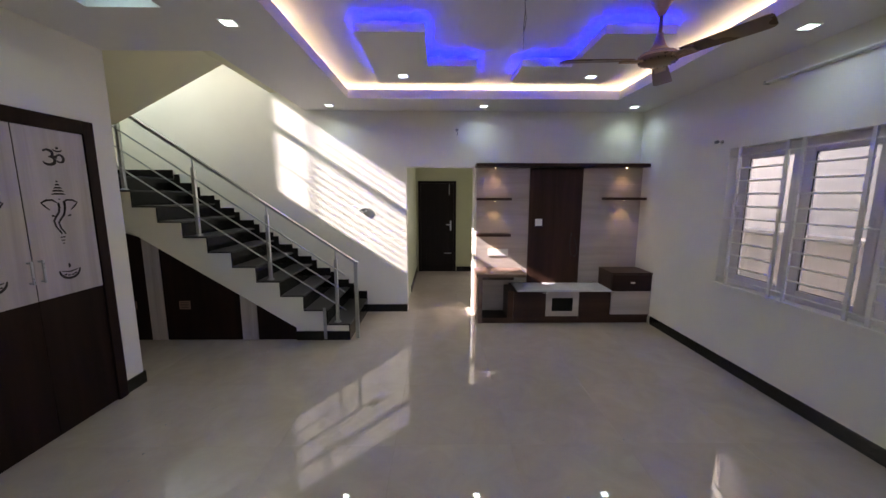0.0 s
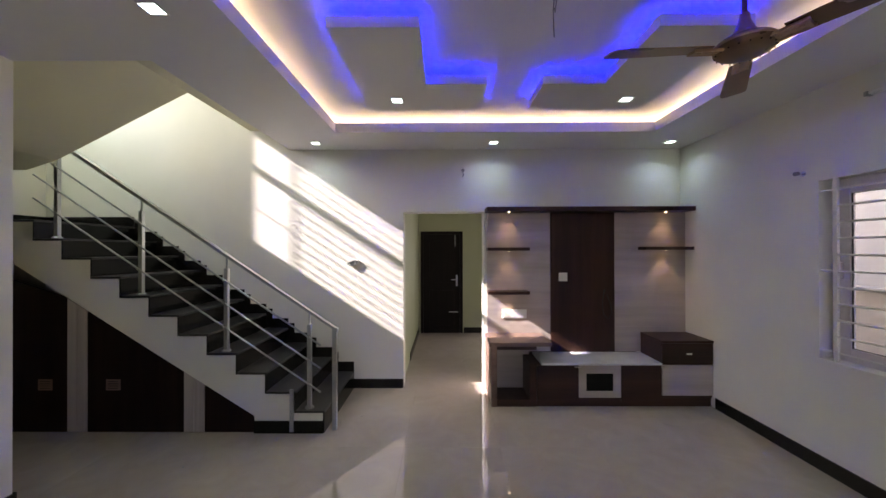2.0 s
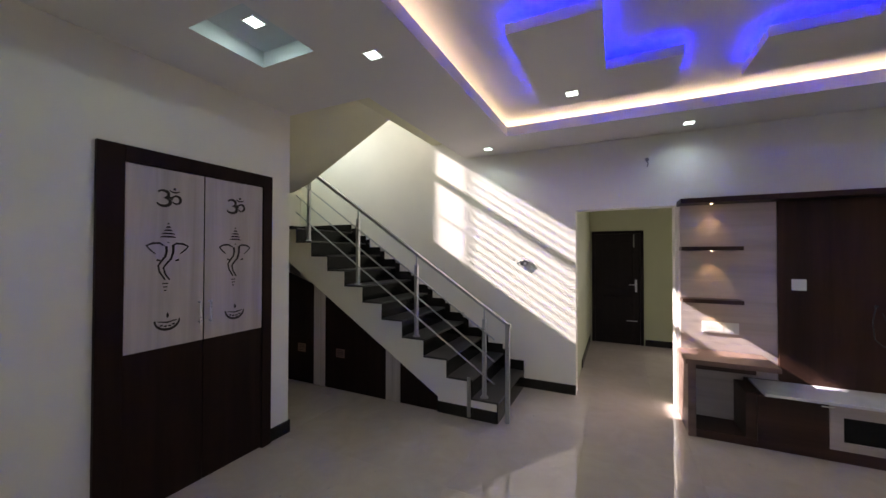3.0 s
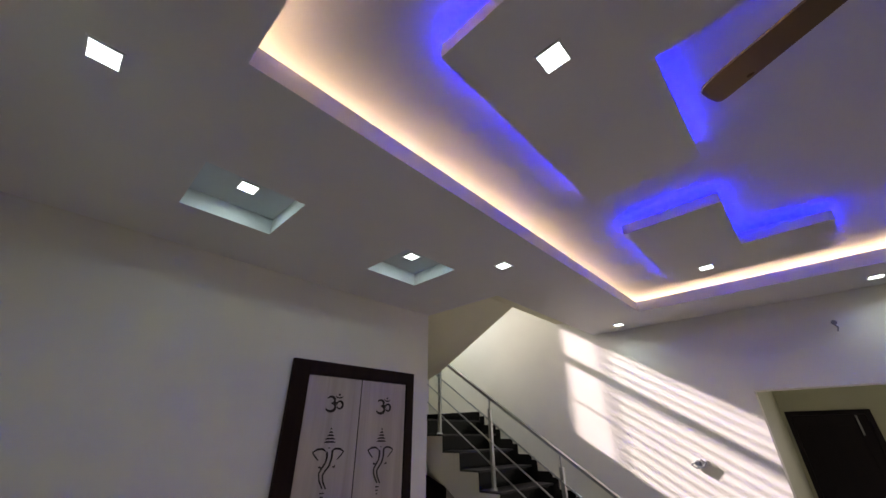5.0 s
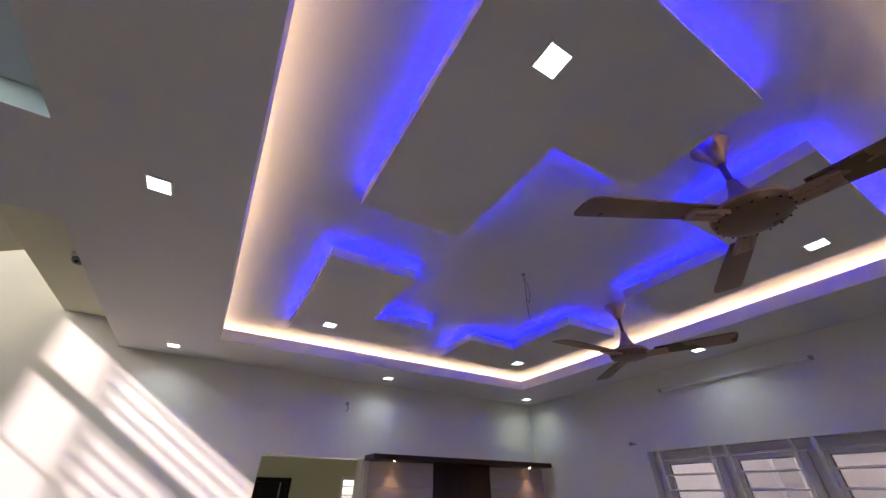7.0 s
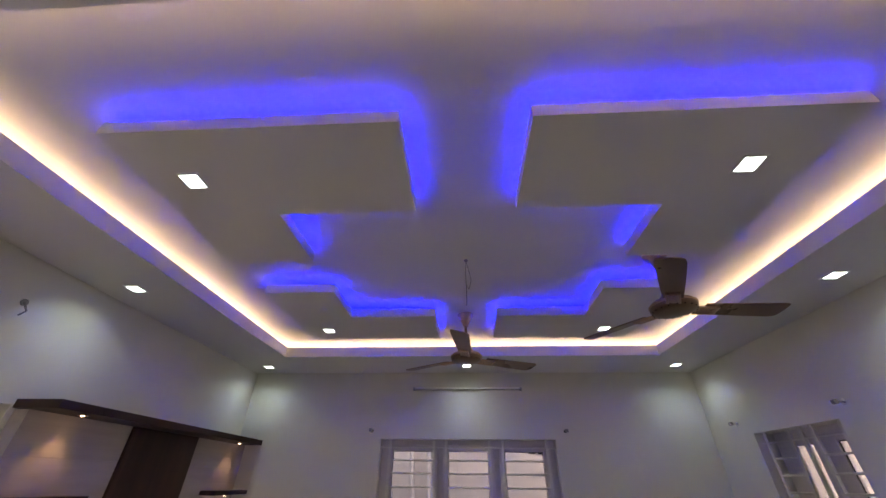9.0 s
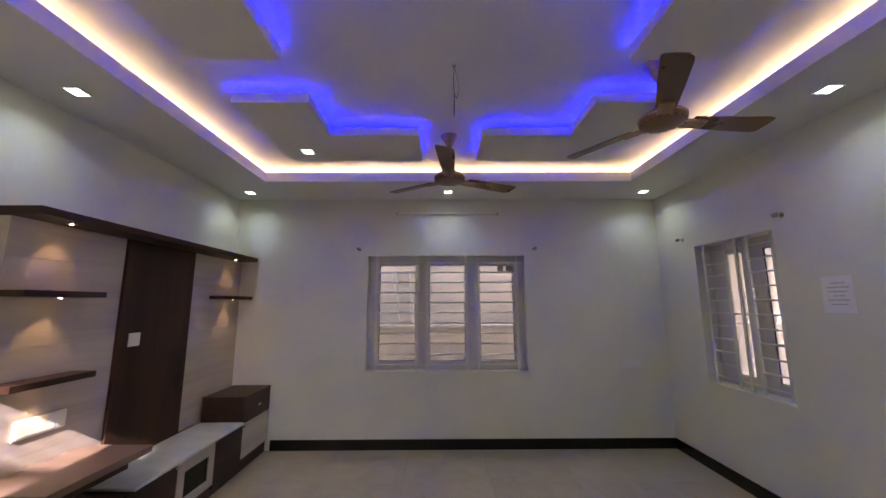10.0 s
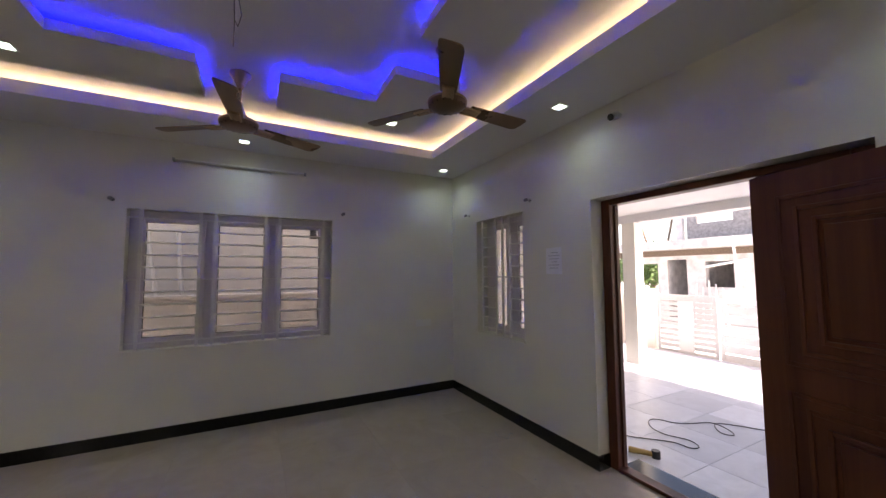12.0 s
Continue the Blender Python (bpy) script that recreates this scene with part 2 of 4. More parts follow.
def join(bm, other):
    me = bpy.data.meshes.new("scratch")
    other.to_mesh(me)
    other.free()
    bm.from_mesh(me)
    bpy.data.meshes.remove(me)
    return bm


def solid(xs, ys, zs, keep):
    """A solid of grid cells; keep(x, y, z) at a cell's middle says whether it is filled. Only outer faces are made."""
    bm, made = bmesh.new(), {}
    xs, ys, zs = sorted(set(xs)), sorted(set(ys)), sorted(set(zs))
    n = (len(xs) - 1, len(ys) - 1, len(zs) - 1)

    def full(i, j, k):
        return 0 <= i < n[0] and 0 <= j < n[1] and 0 <= k < n[2] and keep((xs[i] + xs[i + 1]) / 2, (ys[j] + ys[j + 1]) / 2, (zs[k] + zs[k + 1]) / 2)

    def v(i, j, k):
        if (i, j, k) not in made:
            made[i, j, k] = bm.verts.new((xs[i], ys[j], zs[k]))
        return made[i, j, k]

    for i in range(n[0]):
        for j in range(n[1]):
            for k in range(n[2]):
                if not full(i, j, k):
                    continue
                for ax in range(3):
                    for s in (0, 1):
                        c = [i, j, k]
                        c[ax] += 1 if s else -1
                        if full(*c):
                            continue
                        quad = []
                        for a, b in ((0, 0), (1, 0), (1, 1), (0, 1)):
                            q = [i, j, k]
                            q[ax] += s
                            q[(ax + 1) % 3] += a
                            q[(ax + 2) % 3] += b
                            quad.append(v(*q))
                        bm.faces.new(quad if s else quad[::-1])
    return bm


def holed(x0, x1, y0, y1, z0, z1, holes):
    """A wall or slab with boxes cut through it: holes of (x0, x1, y0, y1, z0, z1)."""
    xs, ys, zs = [x0, x1], [y0, y1], [z0, z1]
    for h in holes:
        xs += [min(max(v, x0), x1) for v in h[0:2]]
        ys += [min(max(v, y0), y1) for v in h[2:4]]
        zs += [min(max(v, z0), z1) for v in h[4:6]]
    return solid(xs, ys, zs, lambda x, y, z: not any(h[0] < x < h[1] and h[2] < y < h[3] and h[4] < z < h[5] for h in holes))


def rod(a, b, r, sides=12, bm=None, r2=None):
    """A round bar from a to b."""
    a, b = Vector(a), Vector(b)
    out = bmesh.new()
    bmesh.ops.create_cone(out, cap_ends=True, segments=sides, radius1=r, radius2=r if r2 is None else r2, depth=(b - a).length)
    bmesh.ops.transform(out, matrix=Matrix.Translation((a + b) / 2) @ (b - a).to_track_quat("Z", "Y").to_matrix().to_4x4(), verts=out.verts)
    return out if bm is None else join(bm, out)


def lathe(profile, at, sides=28):
    """Turns (radius, height) rings round the upright axis at a point."""
    bm = bmesh.new()
    rings = []
    for r, h in profile:
        rings.append([bm.verts.new((at[0] + r * math.cos(2 * math.pi * i / sides), at[1] + r * math.sin(2 * math.pi * i / sides), at[2] + h)) for i in range(sides)])
    for lo, hi in zip(rings, rings[1:]):
        for i in range(sides):
            bm.faces.new((lo[i], lo[(i + 1) % sides], hi[(i + 1) % sides], hi[i]))
    bm.faces.new(rings[0][::-1])
    bm.faces.new(rings[-1])
    return bm


def prism(outline, axis, a, b):
    """A flat outline of (u, v) drawn out along an axis from a to b. 'y': u is x and v is z; 'x': u is y, v is z; 'z': u is x, v is y."""
    bm = bmesh.new()
    put = {"x": lambda u, v, w: (w, u, v), "y": lambda u, v, w: (u, w, v), "z": lambda u, v, w: (u, v, w)}[axis]
    lo, hi = [bm.verts.new(put(u, v, a)) for u, v in outline], [bm.verts.new(put(u, v, b)) for u, v in outline]
    bm.faces.new(lo[::-1])
    bm.faces.new(hi)
    for i in range(len(lo)):
        j = (i + 1) % len(lo)
        bm.faces.new((lo[i], lo[j], hi[j], hi[i]))
    return bm


def tube(points, r, sides=6):
    """A bent cable through points."""
    bm = bmesh.new()
    for a, b in zip(points, points[1:]):
        rod(a, b, r, sides, bm)
    return bm

# ---- the large structure ----
DOOR_X = (-0.104, 1.415)
EWIN = (2.773, 4.637, 0.825, 2.158)
SWIN = (2.235, 3.11, 0.825, 2.165)
PASS = (0.413, 1.372)
STWIN = (4.5, 5.735, 3.405, 4.80)

floor = structure("floor", box(STAIR_WEST, EAST, 0.925, 9.07, -0.12, -0.008), GROUT, "polished beige vitrified tile floor with faint grout lines", "floor")
structure("wall_east", holed(EAST, EAST + 0.2, 0.925, 6.418, 0, 3.25, [(0, 9, EWIN[0], EWIN[1], EWIN[2], EWIN[3])]), WALL, "pale off-white painted wall with a three-pane window", "wall")
structure("wall_south", holed(-1.98, EAST, 0.925, SOUTH, -0.1, 3.25, [(DOOR_X[0], DOOR_X[1], 0, 9, -0.2, 2.13), (SWIN[0], SWIN[1], 0, 9, SWIN[2], SWIN[3])]), WALL, "pale off-white painted wall with the main door and a window", "wall")
structure("wall_north", solid([-4.1, FALSE_EDGE, PASS[0], PASS[1], EAST], [NORTH, 6.418], [0, 2.1, 3.25, 6.2],
          lambda x, y, z: not (PASS[0] < x < PASS[1] and z < 2.1) and not (x > FALSE_EDGE and z > 3.25)), WALL, "pale off-white painted wall with a passage opening", "wall")
structure("wall_west", holed(-1.98, WEST, SOUTH, ALCOVE, 0, 3.08, [(-3, 0, 2.93, 3.94, -1, 2.18)]), WALL, "pale off-white painted wall around the prayer cupboard", "wall")
structure("wall_cupboard_back", box(-2.6, -2.55, 2.6, 4.03, 0, 2.5), WALL, "plain wall closing the prayer cupboard", "wall")
structure("wall_alcove", box(-4.1, -1.98, 4.04, ALCOVE, 0, 6.2), CREAM, "cream painted wall beside the stair", "wall")
structure("wall_stair_west", holed(-4.1, STAIR_WEST, ALCOVE, NORTH, 0, 6.2, [(-9, 9, STWIN[0], STWIN[1], STWIN[2], STWIN[3])]), WALL, "cream painted stairwell wall with a barred window", "wall")
structure("wall_stair_east", box(-0.95, -0.75, ALCOVE, NORTH, 3.25, 6.2), WALL, "plain upper stairwell wall", "wall")
structure("wall_stair_south", box(-1.98, -0.75, 4.04, ALCOVE, 3.25, 6.2), WALL, "plain upper stairwell wall", "wall")
structure("ceiling_stairwell", box(-4.1, -0.75, 4.04, 6.418, 6.2, 6.35), WHITE, "plain white stairwell ceiling", "ceiling")
structure("slab_stair", solid([WEST - 0.15, VOID, FALSE_EDGE, -0.75], [4.04, ALCOVE, 5.17, NORTH], [SLAB, 3.25], lambda x, y, z: x > VOID or y < ALCOVE), CREAM, "cream painted concrete slab beside the stair void", "ceiling")
structure("slab_roof", box(-1.98, EAST, 0.925, 4.04, 3.25, 3.4), WHITE, "plain concrete slab over the hall", "ceiling")
structure("slab_roof_north", box(-0.75, EAST, 4.04, NORTH, 3.25, 3.4), WHITE, "plain concrete slab over the hall", "ceiling")

structure("upper_storey", solid([-1.98, -0.75, EAST + 0.2], [0.925, 4.04, 6.418], [3.4, 6.35], lambda x, y, z: x > -0.75 or y < 4.04), RENDERED, "plain rendered upper storey of the house", "wall")

# passage beyond the opening
structure("wall_passage_west", box(0.18, 0.385, 6.418, 9.07, 0, 2.9), GREEN, "light green painted passage wall", "wall")
structure("wall_passage_north", holed(0.18, 3.6, 9.07, 9.27, 0, 2.9, [(2.05, 2.56, 0, 10, 0.95, 2.06), (0.422, 1.264, 0, 10, -1, 2.02)]), GREEN, "light green painted passage wall with a door and a small window", "wall")
structure("wall_passage_east", box(3.4, 3.6, 6.418, 9.07, 0, 2.9), GREEN, "light green painted passage wall", "wall")
structure("ceiling_passage", box(0.18, 3.6, 6.418, 9.27, 2.9, 3.0), WHITE, "plain white passage ceiling", "ceiling")
structure("wall_room_behind", box(0.3, 1.4, 9.272, 9.35, 0, 2.4), CREAM, "plain wall behind the inner door", "wall")

# false ceiling: a ring round the tray, two square coffers, the cove's back and the upper ceiling in one mesh
COFFERS = [(-1.30, -0.845, 1.84, 2.315), (-1.30, -0.845, 3.04, 3.51)]


def in_false(x, y):
    return x < EAST and (x > FALSE_EDGE or y < ALCOVE) and not (TRAY[0] < x < TRAY[1] and TRAY[2] < y < TRAY[3]) and not any(c[0] < x < c[1] and c[2] < y < c[3] for c in COFFERS)


cxs = [WEST, FALSE_EDGE, EAST, TRAY[0], TRAY[1]] + [v for c in COFFERS for v in c[:2]]
cys = [SOUTH, ALCOVE, NORTH, TRAY[2], TRAY[3]] + [v for c in COFFERS for v in c[2:]]
bm = solid(cxs, cys, [CEIL, 2.9], lambda x, y, z: in_false(x, y))
BACK = 0.22
join(bm, box(FALSE_EDGE, TRAY[0] - BACK, ALCOVE, NORTH, 2.9, SLAB))
ring = (TRAY[0] - BACK, TRAY[1] + BACK, TRAY[2] - BACK, TRAY[3] + BACK)
join(bm, solid([ring[0] - 0.03, ring[0], ring[1], ring[1] + 0.03], [ring[2] - 0.03, ring[2], ring[3], ring[3] + 0.03], [2.9, UPPER],
               lambda x, y, z: not (ring[0] < x < ring[1] and ring[2] < y < ring[3])))
join(bm, solid([TRAY[0] - 0.025, TRAY[0], TRAY[1], TRAY[1] + 0.025], [TRAY[2] - 0.025, TRAY[2], TRAY[3], TRAY[3] + 0.025], [2.9, 2.947],
               lambda x, y, z: not (TRAY[0] < x < TRAY[1] and TRAY[2] < y < TRAY[3])))
for c in COFFERS:
    join(bm, solid([c[0] - 0.02, c[0], c[1], c[1] + 0.02], [c[2] - 0.02, c[2], c[3], c[3] + 0.02], [2.9, 2.955, 2.975],
                   lambda x, y, z: z > 2.955 or not (c[0] < x < c[1] and c[2] < y < c[3])))
join(bm, box(ring[0] - 0.03, ring[1] + 0.03, ring[2] - 0.03, ring[3] + 0.03, UPPER, 3.08))
ceiling = structure("ceiling", bm, WHITE, "white plaster false ceiling with a lit cove tray and square coffers", "ceiling")

# the coffers are painted pale blue inside
ceiling.data.materials.append(PALE_BLUE)
for face in ceiling.data.polygons:
    m = face.center
    if m.z > CEIL + 0.005 and m.z < 2.96 and any(c[0] - 0.001 < m.x < c[1] + 0.001 and c[2] - 0.001 < m.y < c[3] + 0.001 for c in COFFERS):
        face.material_index = 1

# skirting boards of black stone
def skirting(x0, x1, y0, y1, z0=0.0, h=0.11):
    return structure("baseboard", box(x0, x1, y0, y1, z0, z0 + h, 0.002), GRANITE, "polished black granite skirting along the wall foot", "skirting")


T = 0.014
skirting(EAST - T, EAST, SOUTH, 5.66)
skirting(DOOR_X[1], EAST - T, SOUTH, SOUTH + T)
skirting(DOOR_X[1] - T, DOOR_X[1], SOUTH - 0.12, SOUTH + T)
skirting(WEST, DOOR_X[0], SOUTH, SOUTH + T)
skirting(WEST, WEST + T, SOUTH + T, 2.845)
skirting(WEST, WEST + T, 3.99, ALCOVE + T)
skirting(-3.9, WEST, ALCOVE, ALCOVE + T)
skirting(-0.19, PASS[0], NORTH - T, NORTH)
skirting(0.385, 0.385 + T, 7.29, 9.07)
skirting(1.28, 3.4, 9.07 - T, 9.07)
skirting(STAIR_WEST, STAIR_WEST + T, ALCOVE, NORTH, 1.93, 0.12)
skirting(STAIR_WEST + T, -2.825, NORTH - T, NORTH, 1.93, 0.12)

# ---- lights set in the ceiling ----
def light_strip(name, runs, z, material, label):
    """Strip lights, each run its own length of tape in one channel."""
    t = thing(name, (runs[0][0], runs[0][2], z), label, "strip light", "led strips in the ceiling")
    for r in runs:
        part("led_tape", box(r[0], r[1], r[2], r[3], z, z + 0.012), material, t)
    return t


a, w = 0.17, 0.02
light_strip("cove_light", [(TRAY[0] - a, TRAY[1] + a, TRAY[2] - a, TRAY[2] - a + w), (TRAY[0] - a, TRAY[1] + a, TRAY[3] + a - w, TRAY[3] + a),
                           (TRAY[0] - a, TRAY[0] - a + w, TRAY[2] - a + w, TRAY[3] + a - w), (TRAY[1] + a - w, TRAY[1] + a, TRAY[2] - a + w, TRAY[3] + a - w)],
            2.901, LAMP_COVE, "warm white led tape glowing in the ceiling cove")


def island(sx, sy):
    """One L-shaped floating panel of the tray with a blue led tape above it; sx, sy: which corner it fills."""
    cx, cy = 1.445, 3.693
    X = lambda u: cx + sx * u
    Y = lambda v: cy + sy * v
    x = lambda u0, u1: tuple(sorted((X(u0), X(u1))))
    y = lambda v0, v1: tuple(sorted((Y(v0), Y(v1))))
    t = thing("ceiling_panel", (X(0.9), Y(1.2), 2.90), "white L-shaped floating plaster ceiling panel with blue backlight", "ceiling panel", "floating panels of the tray ceiling")

    def ell(d, z0, z1, mat, name, round_by=0.0):
        def keep(px, py, pz):
            u, v = (px - cx) * sx, (py - cy) * sy
            return (0.21 + d < u < 1.205 - d and 0.945 + d < v < 1.455 - d) or (0.675 + d < u < 1.205 - d and 0.25 + d < v < 1.455 - d)
        slab = solid([X(0.21 + d), X(0.675 + d), X(1.205 - d)], [Y(0.25 + d), Y(0.945 + d), Y(1.455 - d)], [z0, z1], keep)
        if round_by:
            sharp = [e for e in slab.edges if len(e.link_faces) == 2 and e.calc_face_angle() > 0.5]
            bmesh.ops.bevel(slab, geom=sharp, offset=round_by, segments=2, affect="EDGES")
        return part(name, slab, mat, t)

    ell(0.0, 2.90, 2.966, WHITE, "panel", 0.007)
    ell(0.10, 2.966, UPPER, WHITE, "hanger_block")
    d = 0.02
    runs = [((0.675 + d, 1.205 - d), (0.25 + d - 0.011, 0.25 + d)), ((1.205 - d, 1.205 - d + 0.011), (0.25 + d, 1.455 - d)),
            ((0.21 + d, 1.205 - d), (1.455 - d, 1.455 - d + 0.011)), ((0.21 + d - 0.011, 0.21 + d), (0.945 + d, 1.455 - d)),
            ((0.21 + d, 0.675 + d), (0.945 + d - 0.011, 0.945 + d)), ((0.675 + d - 0.011, 0.675 + d), (0.25 + d, 0.945 + d - 0.011))]
    for (u0, u1), (v0, v1) in runs:
        part("blue_tape", box(*x(u0, u1), *y(v0, v1), 2.9663, 2.9680), LAMP_BLUE, t, "deep blue glowing led tape")
    return t


for sx in (-1, 1):
    for sy in (-1, 1):
        island(sx, sy)


def downlight(x, y, z):
    t = thing("downlight", (x, y, z), "square white recessed led downlight, switched on", "downlight", "square ceiling downlights")
    h = 0.049
    part("rim", solid([x - h, x - h + 0.008, x + h - 0.008, x + h], [y - h, y - h + 0.008, y + h - 0.008, y + h], [z - 0.005, z + 0.004],
                      lambda px, py, pz: max(abs(px - x), abs(py - y)) > h - 0.008), PLASTIC, t)
    part("diffuser", box(x - h + 0.008, x + h - 0.008, y - h + 0.008, y + h - 0.008, z - 0.004, z + 0.004), LAMP_W, t, "glowing square diffuser")
    return t


lamp = downlight(-0.54, 5.94, CEIL)
for x, y, z in DOWNLIGHTS[1:]:
    copy_thing(lamp, pose(x, y, z))

# ---- windows ----
def window(name, axis, wall, out, a0, a1, z0, z1, panes, bays, label, depth=0.13, u=0.016, stiles=()):
    """A recessed upvc window in the opening a0..a1, z0..z1 of a wall face, with a painted bar grille in front.
    axis: 'x' for a wall that faces along x. out: +1 or -1, the way out. panes: clear widths; bays: where bars run."""
    def b(u0, u1, w0, w1, h0, h1, bev=0.0):
        n0, n1 = sorted((wall + out * u0, wall + out * u1))
        return box(n0, n1, w0, w1, h0, h1, bev) if axis == "x" else box(w0, w1, n0, n1, h0, h1, bev)

    def r(u, w0, h0, w1, h1, rad):
        f = (lambda w, h: (wall + out * u, w, h)) if axis == "x" else (lambda w, h: (w, wall + out * u, h))
        return rod(f(w0, h0), f(w1, h1), rad, 8)

    mid = (a0 + a1) / 2
    t = thing(name, (wall + out * depth, mid, z0) if axis == "x" else (mid, wall + out * depth, z0), label, "window", "", "structure")
    f0, f1, e = depth - 0.03, depth + 0.03, 0.055
    part("window_frame", b(f0, f1, a0, a1, z0, z0 + e, 0.004), UPVC, t)
    part("window_frame", b(f0, f1, a0, a1, z1 - e, z1, 0.004), UPVC, t)
    part("window_frame", b(f0, f1, a0, a0 + e, z0 + e, z1 - e, 0.004), UPVC, t)
    part("window_frame", b(f0, f1, a1 - e, a1, z0 + e, z1 - e, 0.004), UPVC, t)
    edges = [a0 + e] + [v for p in panes for v in p] + [a1 - e]
    for m0, m1 in zip(edges[2:-1:2], edges[3:-1:2]):
        part("mullion", b(f0, f1, (m0 + m1) / 2 - 0.03, (m0 + m1) / 2 + 0.03, z0 + e, z1 - e, 0.004), UPVC, t)
    mids = [a0 + e] + [(m0 + m1) / 2 for m0, m1 in zip(edges[2:-1:2], edges[3:-1:2])] + [a1 - e]
    for i, (p0, p1) in enumerate(panes):
        s0, s1 = mids[i] + (0.03 if i else 0), mids[i + 1] - (0.03 if i < len(panes) - 1 else 0)
        g0, g1 = z0 + e + 0.055, z1 - e - 0.055
        sash = part("sash", b(f0 - 0.012, f0 + 0.03, s0, p0, z0 + e, z1 - e, 0.005), UPVC, t)
        part("sash", b(f0 - 0.012, f0 + 0.03, p1, s1, z0 + e, z1 - e, 0.005), UPVC, t)
        part("sash", b(f0 - 0.012, f0 + 0.03, p0, p1, z0 + e, g0, 0.005), UPVC, t)
        part("sash", b(f0 - 0.012, f0 + 0.03, p0, p1, g1, z1 - e, 0.005), UPVC, t)
        pane = part("pane", b(f0 + 0.006, f0 + 0.012, p0, p1, g0, g1), GLASS, t)
        pane.visible_shadow = False
        for q0, q1, h0, h1 in ((p0, p0 + 0.006, g0, g1), (p1 - 0.006, p1, g0, g1), (p0 + 0.006, p1 - 0.006, g0, g0 + 0.005), (p0 + 0.006, p1 - 0.006, g1 - 0.005, g1)):
            part("gasket", b(f0 - 0.002, f0 + 0.005, q0, q1, h0, h1), BLACK, sash, "black rubber gasket")
        k = s1 - 0.025 if i % 2 == 0 else s0 + 0.025
        zc = (z0 + z1) / 2
        part("latch", b(f0 - 0.03, f0 - 0.012, k - 0.012, k + 0.012, zc - 0.06, zc + 0.06, 0.004), UPVC, sash, "white window latch")
    # sill and grille
    part("window_sill", b(-0.012, f0, a0, a1, z0 - 0.004, z0 + 0.012, 0.003), WALL, t)
    for c in stiles:
        part("upright", b(u - 0.009, u + 0.009, c - 0.015, c + 0.015, z0 + 0.012, z1), IRON, t)
    lines = [z0 + 0.075 + (z1 - z0 - 0.155) * i / 10 for i in range(11)]
    for z in lines[::5]:
        part("cross_bar", r(u, a0, z, a1, z, 0.007), IRON, t)
    for c0, c1 in bays:
        for c in (c0, c1):
            part("upright", b(u - 0.009, u + 0.009, c - 0.013, c + 0.013, z0 + 0.012, z1), IRON, t)
        for i, z in enumerate(lines):
            if i % 5:
                part("grille_bar", r(u, c0 - 0.02, z, c1 + 0.02, z, 0.0085), IRON, t)
    return t


ep = [(2.905, 3.305), (3.485, 3.905), (4.075, 4.505)]
window("window_1", "x", EAST, 1, *EWIN, ep, [(2.87, 3.33), (3.47, 3.93), (4.06, 4.53)], "three-pane white window behind a painted steel bar grille")
window("window_2", "y", SOUTH, -1, *SWIN, [(2.31, 2.50), (2.72, 2.91)], [(2.30, 2.55), (2.79, 3.055)], "two-pane white window behind a painted steel bar grille", 0.185, 0.055, (2.665,))

pw = thing("window_3", (2.3, 9.1, 0.95), "small white barred passage window, bright with daylight", "window", "", "structure")
for x0, x1, z0, z1 in [(2.05, 2.10, 0.95, 2.06), (2.51, 2.56, 0.95, 2.06), (2.10, 2.51, 0.95, 1.0), (2.10, 2.51, 2.01, 2.06)]:
    part("window_frame", box(x0, x1, 9.10, 9.16, z0, z1, 0.004), UPVC, pw)
for i in range(8):
    part("grille_bar", rod((2.1, 9.09, 1.08 + 0.12 * i), (2.51, 9.09, 1.08 + 0.12 * i), 0.006, 8), IRON, pw)

sw = thing("window_4", (STAIR_WEST - 0.1, 5.1, STWIN[2]), "stairwell window with level steel bars letting in the sun", "window", "", "structure")
for y0, y1, z0, z1 in [(STWIN[0], STWIN[0] + 0.05, *STWIN[2:]), (STWIN[1] - 0.04, STWIN[1], *STWIN[2:]), (STWIN[0], STWIN[1], STWIN[2], STWIN[2] + 0.04), (STWIN[0], STWIN[1], STWIN[3] - 0.04, STWIN[3])]:
    part("window_frame", box(-4.03, -3.98, y0, y1, z0, z1), UPVC, sw)
part("transom", box(-4.03, -3.98, STWIN[0] + 0.05, STWIN[1] - 0.04, 4.315, 4.385), UPVC, sw)
part("upright", box(-4.0, -3.985, 5.592, 5.604, STWIN[2] + 0.04, STWIN[3] - 0.04), IRON, sw)
for i in range(13):
    z = 3.535 + 0.104 * i
    if abs(z - 4.35) > 0.05 and z < 4.75:
        part("grille_bar", rod((-3.99, STWIN[0] + 0.05, z), (-3.99, 5.6, z), 0.0086, 8), IRON, sw)
part("grille_bar", rod((-3.99, 5.604, 3.87), (-3.99, STWIN[1] - 0.04, 3.87), 0.0072, 8), IRON, sw)

# ---- staircase ----
stair = thing("staircase", (-1.5, 5.7, 0), "staircase with black granite treads and risers on a white side", "staircase")
RUN, RISE, X1, Z1 = 0.2638, 0.173, -0.19, 0.2
nose = [X1] + [-0.451 - RUN * k for k in range(10)]
tops = [Z1 + RISE * k for k in range(10)] + [1.93]
outline = [(X1, 0)]
for k in range(10):
    outline += [(nose[k], tops[k] - 0.02), (nose[k + 1], tops[k] - 0.02)]
outline += [(nose[10], tops[10] - 0.02), (STAIR_WEST, tops[10] - 0.02), (STAIR_WEST, 1.73), (-3.2, 1.65), (-0.81, 0.152), (-0.81, 0.0)]
part("stair_body", prism(outline, "y", STAIR_FRONT, NORTH), WALL, stair, "white painted stepped stair side")
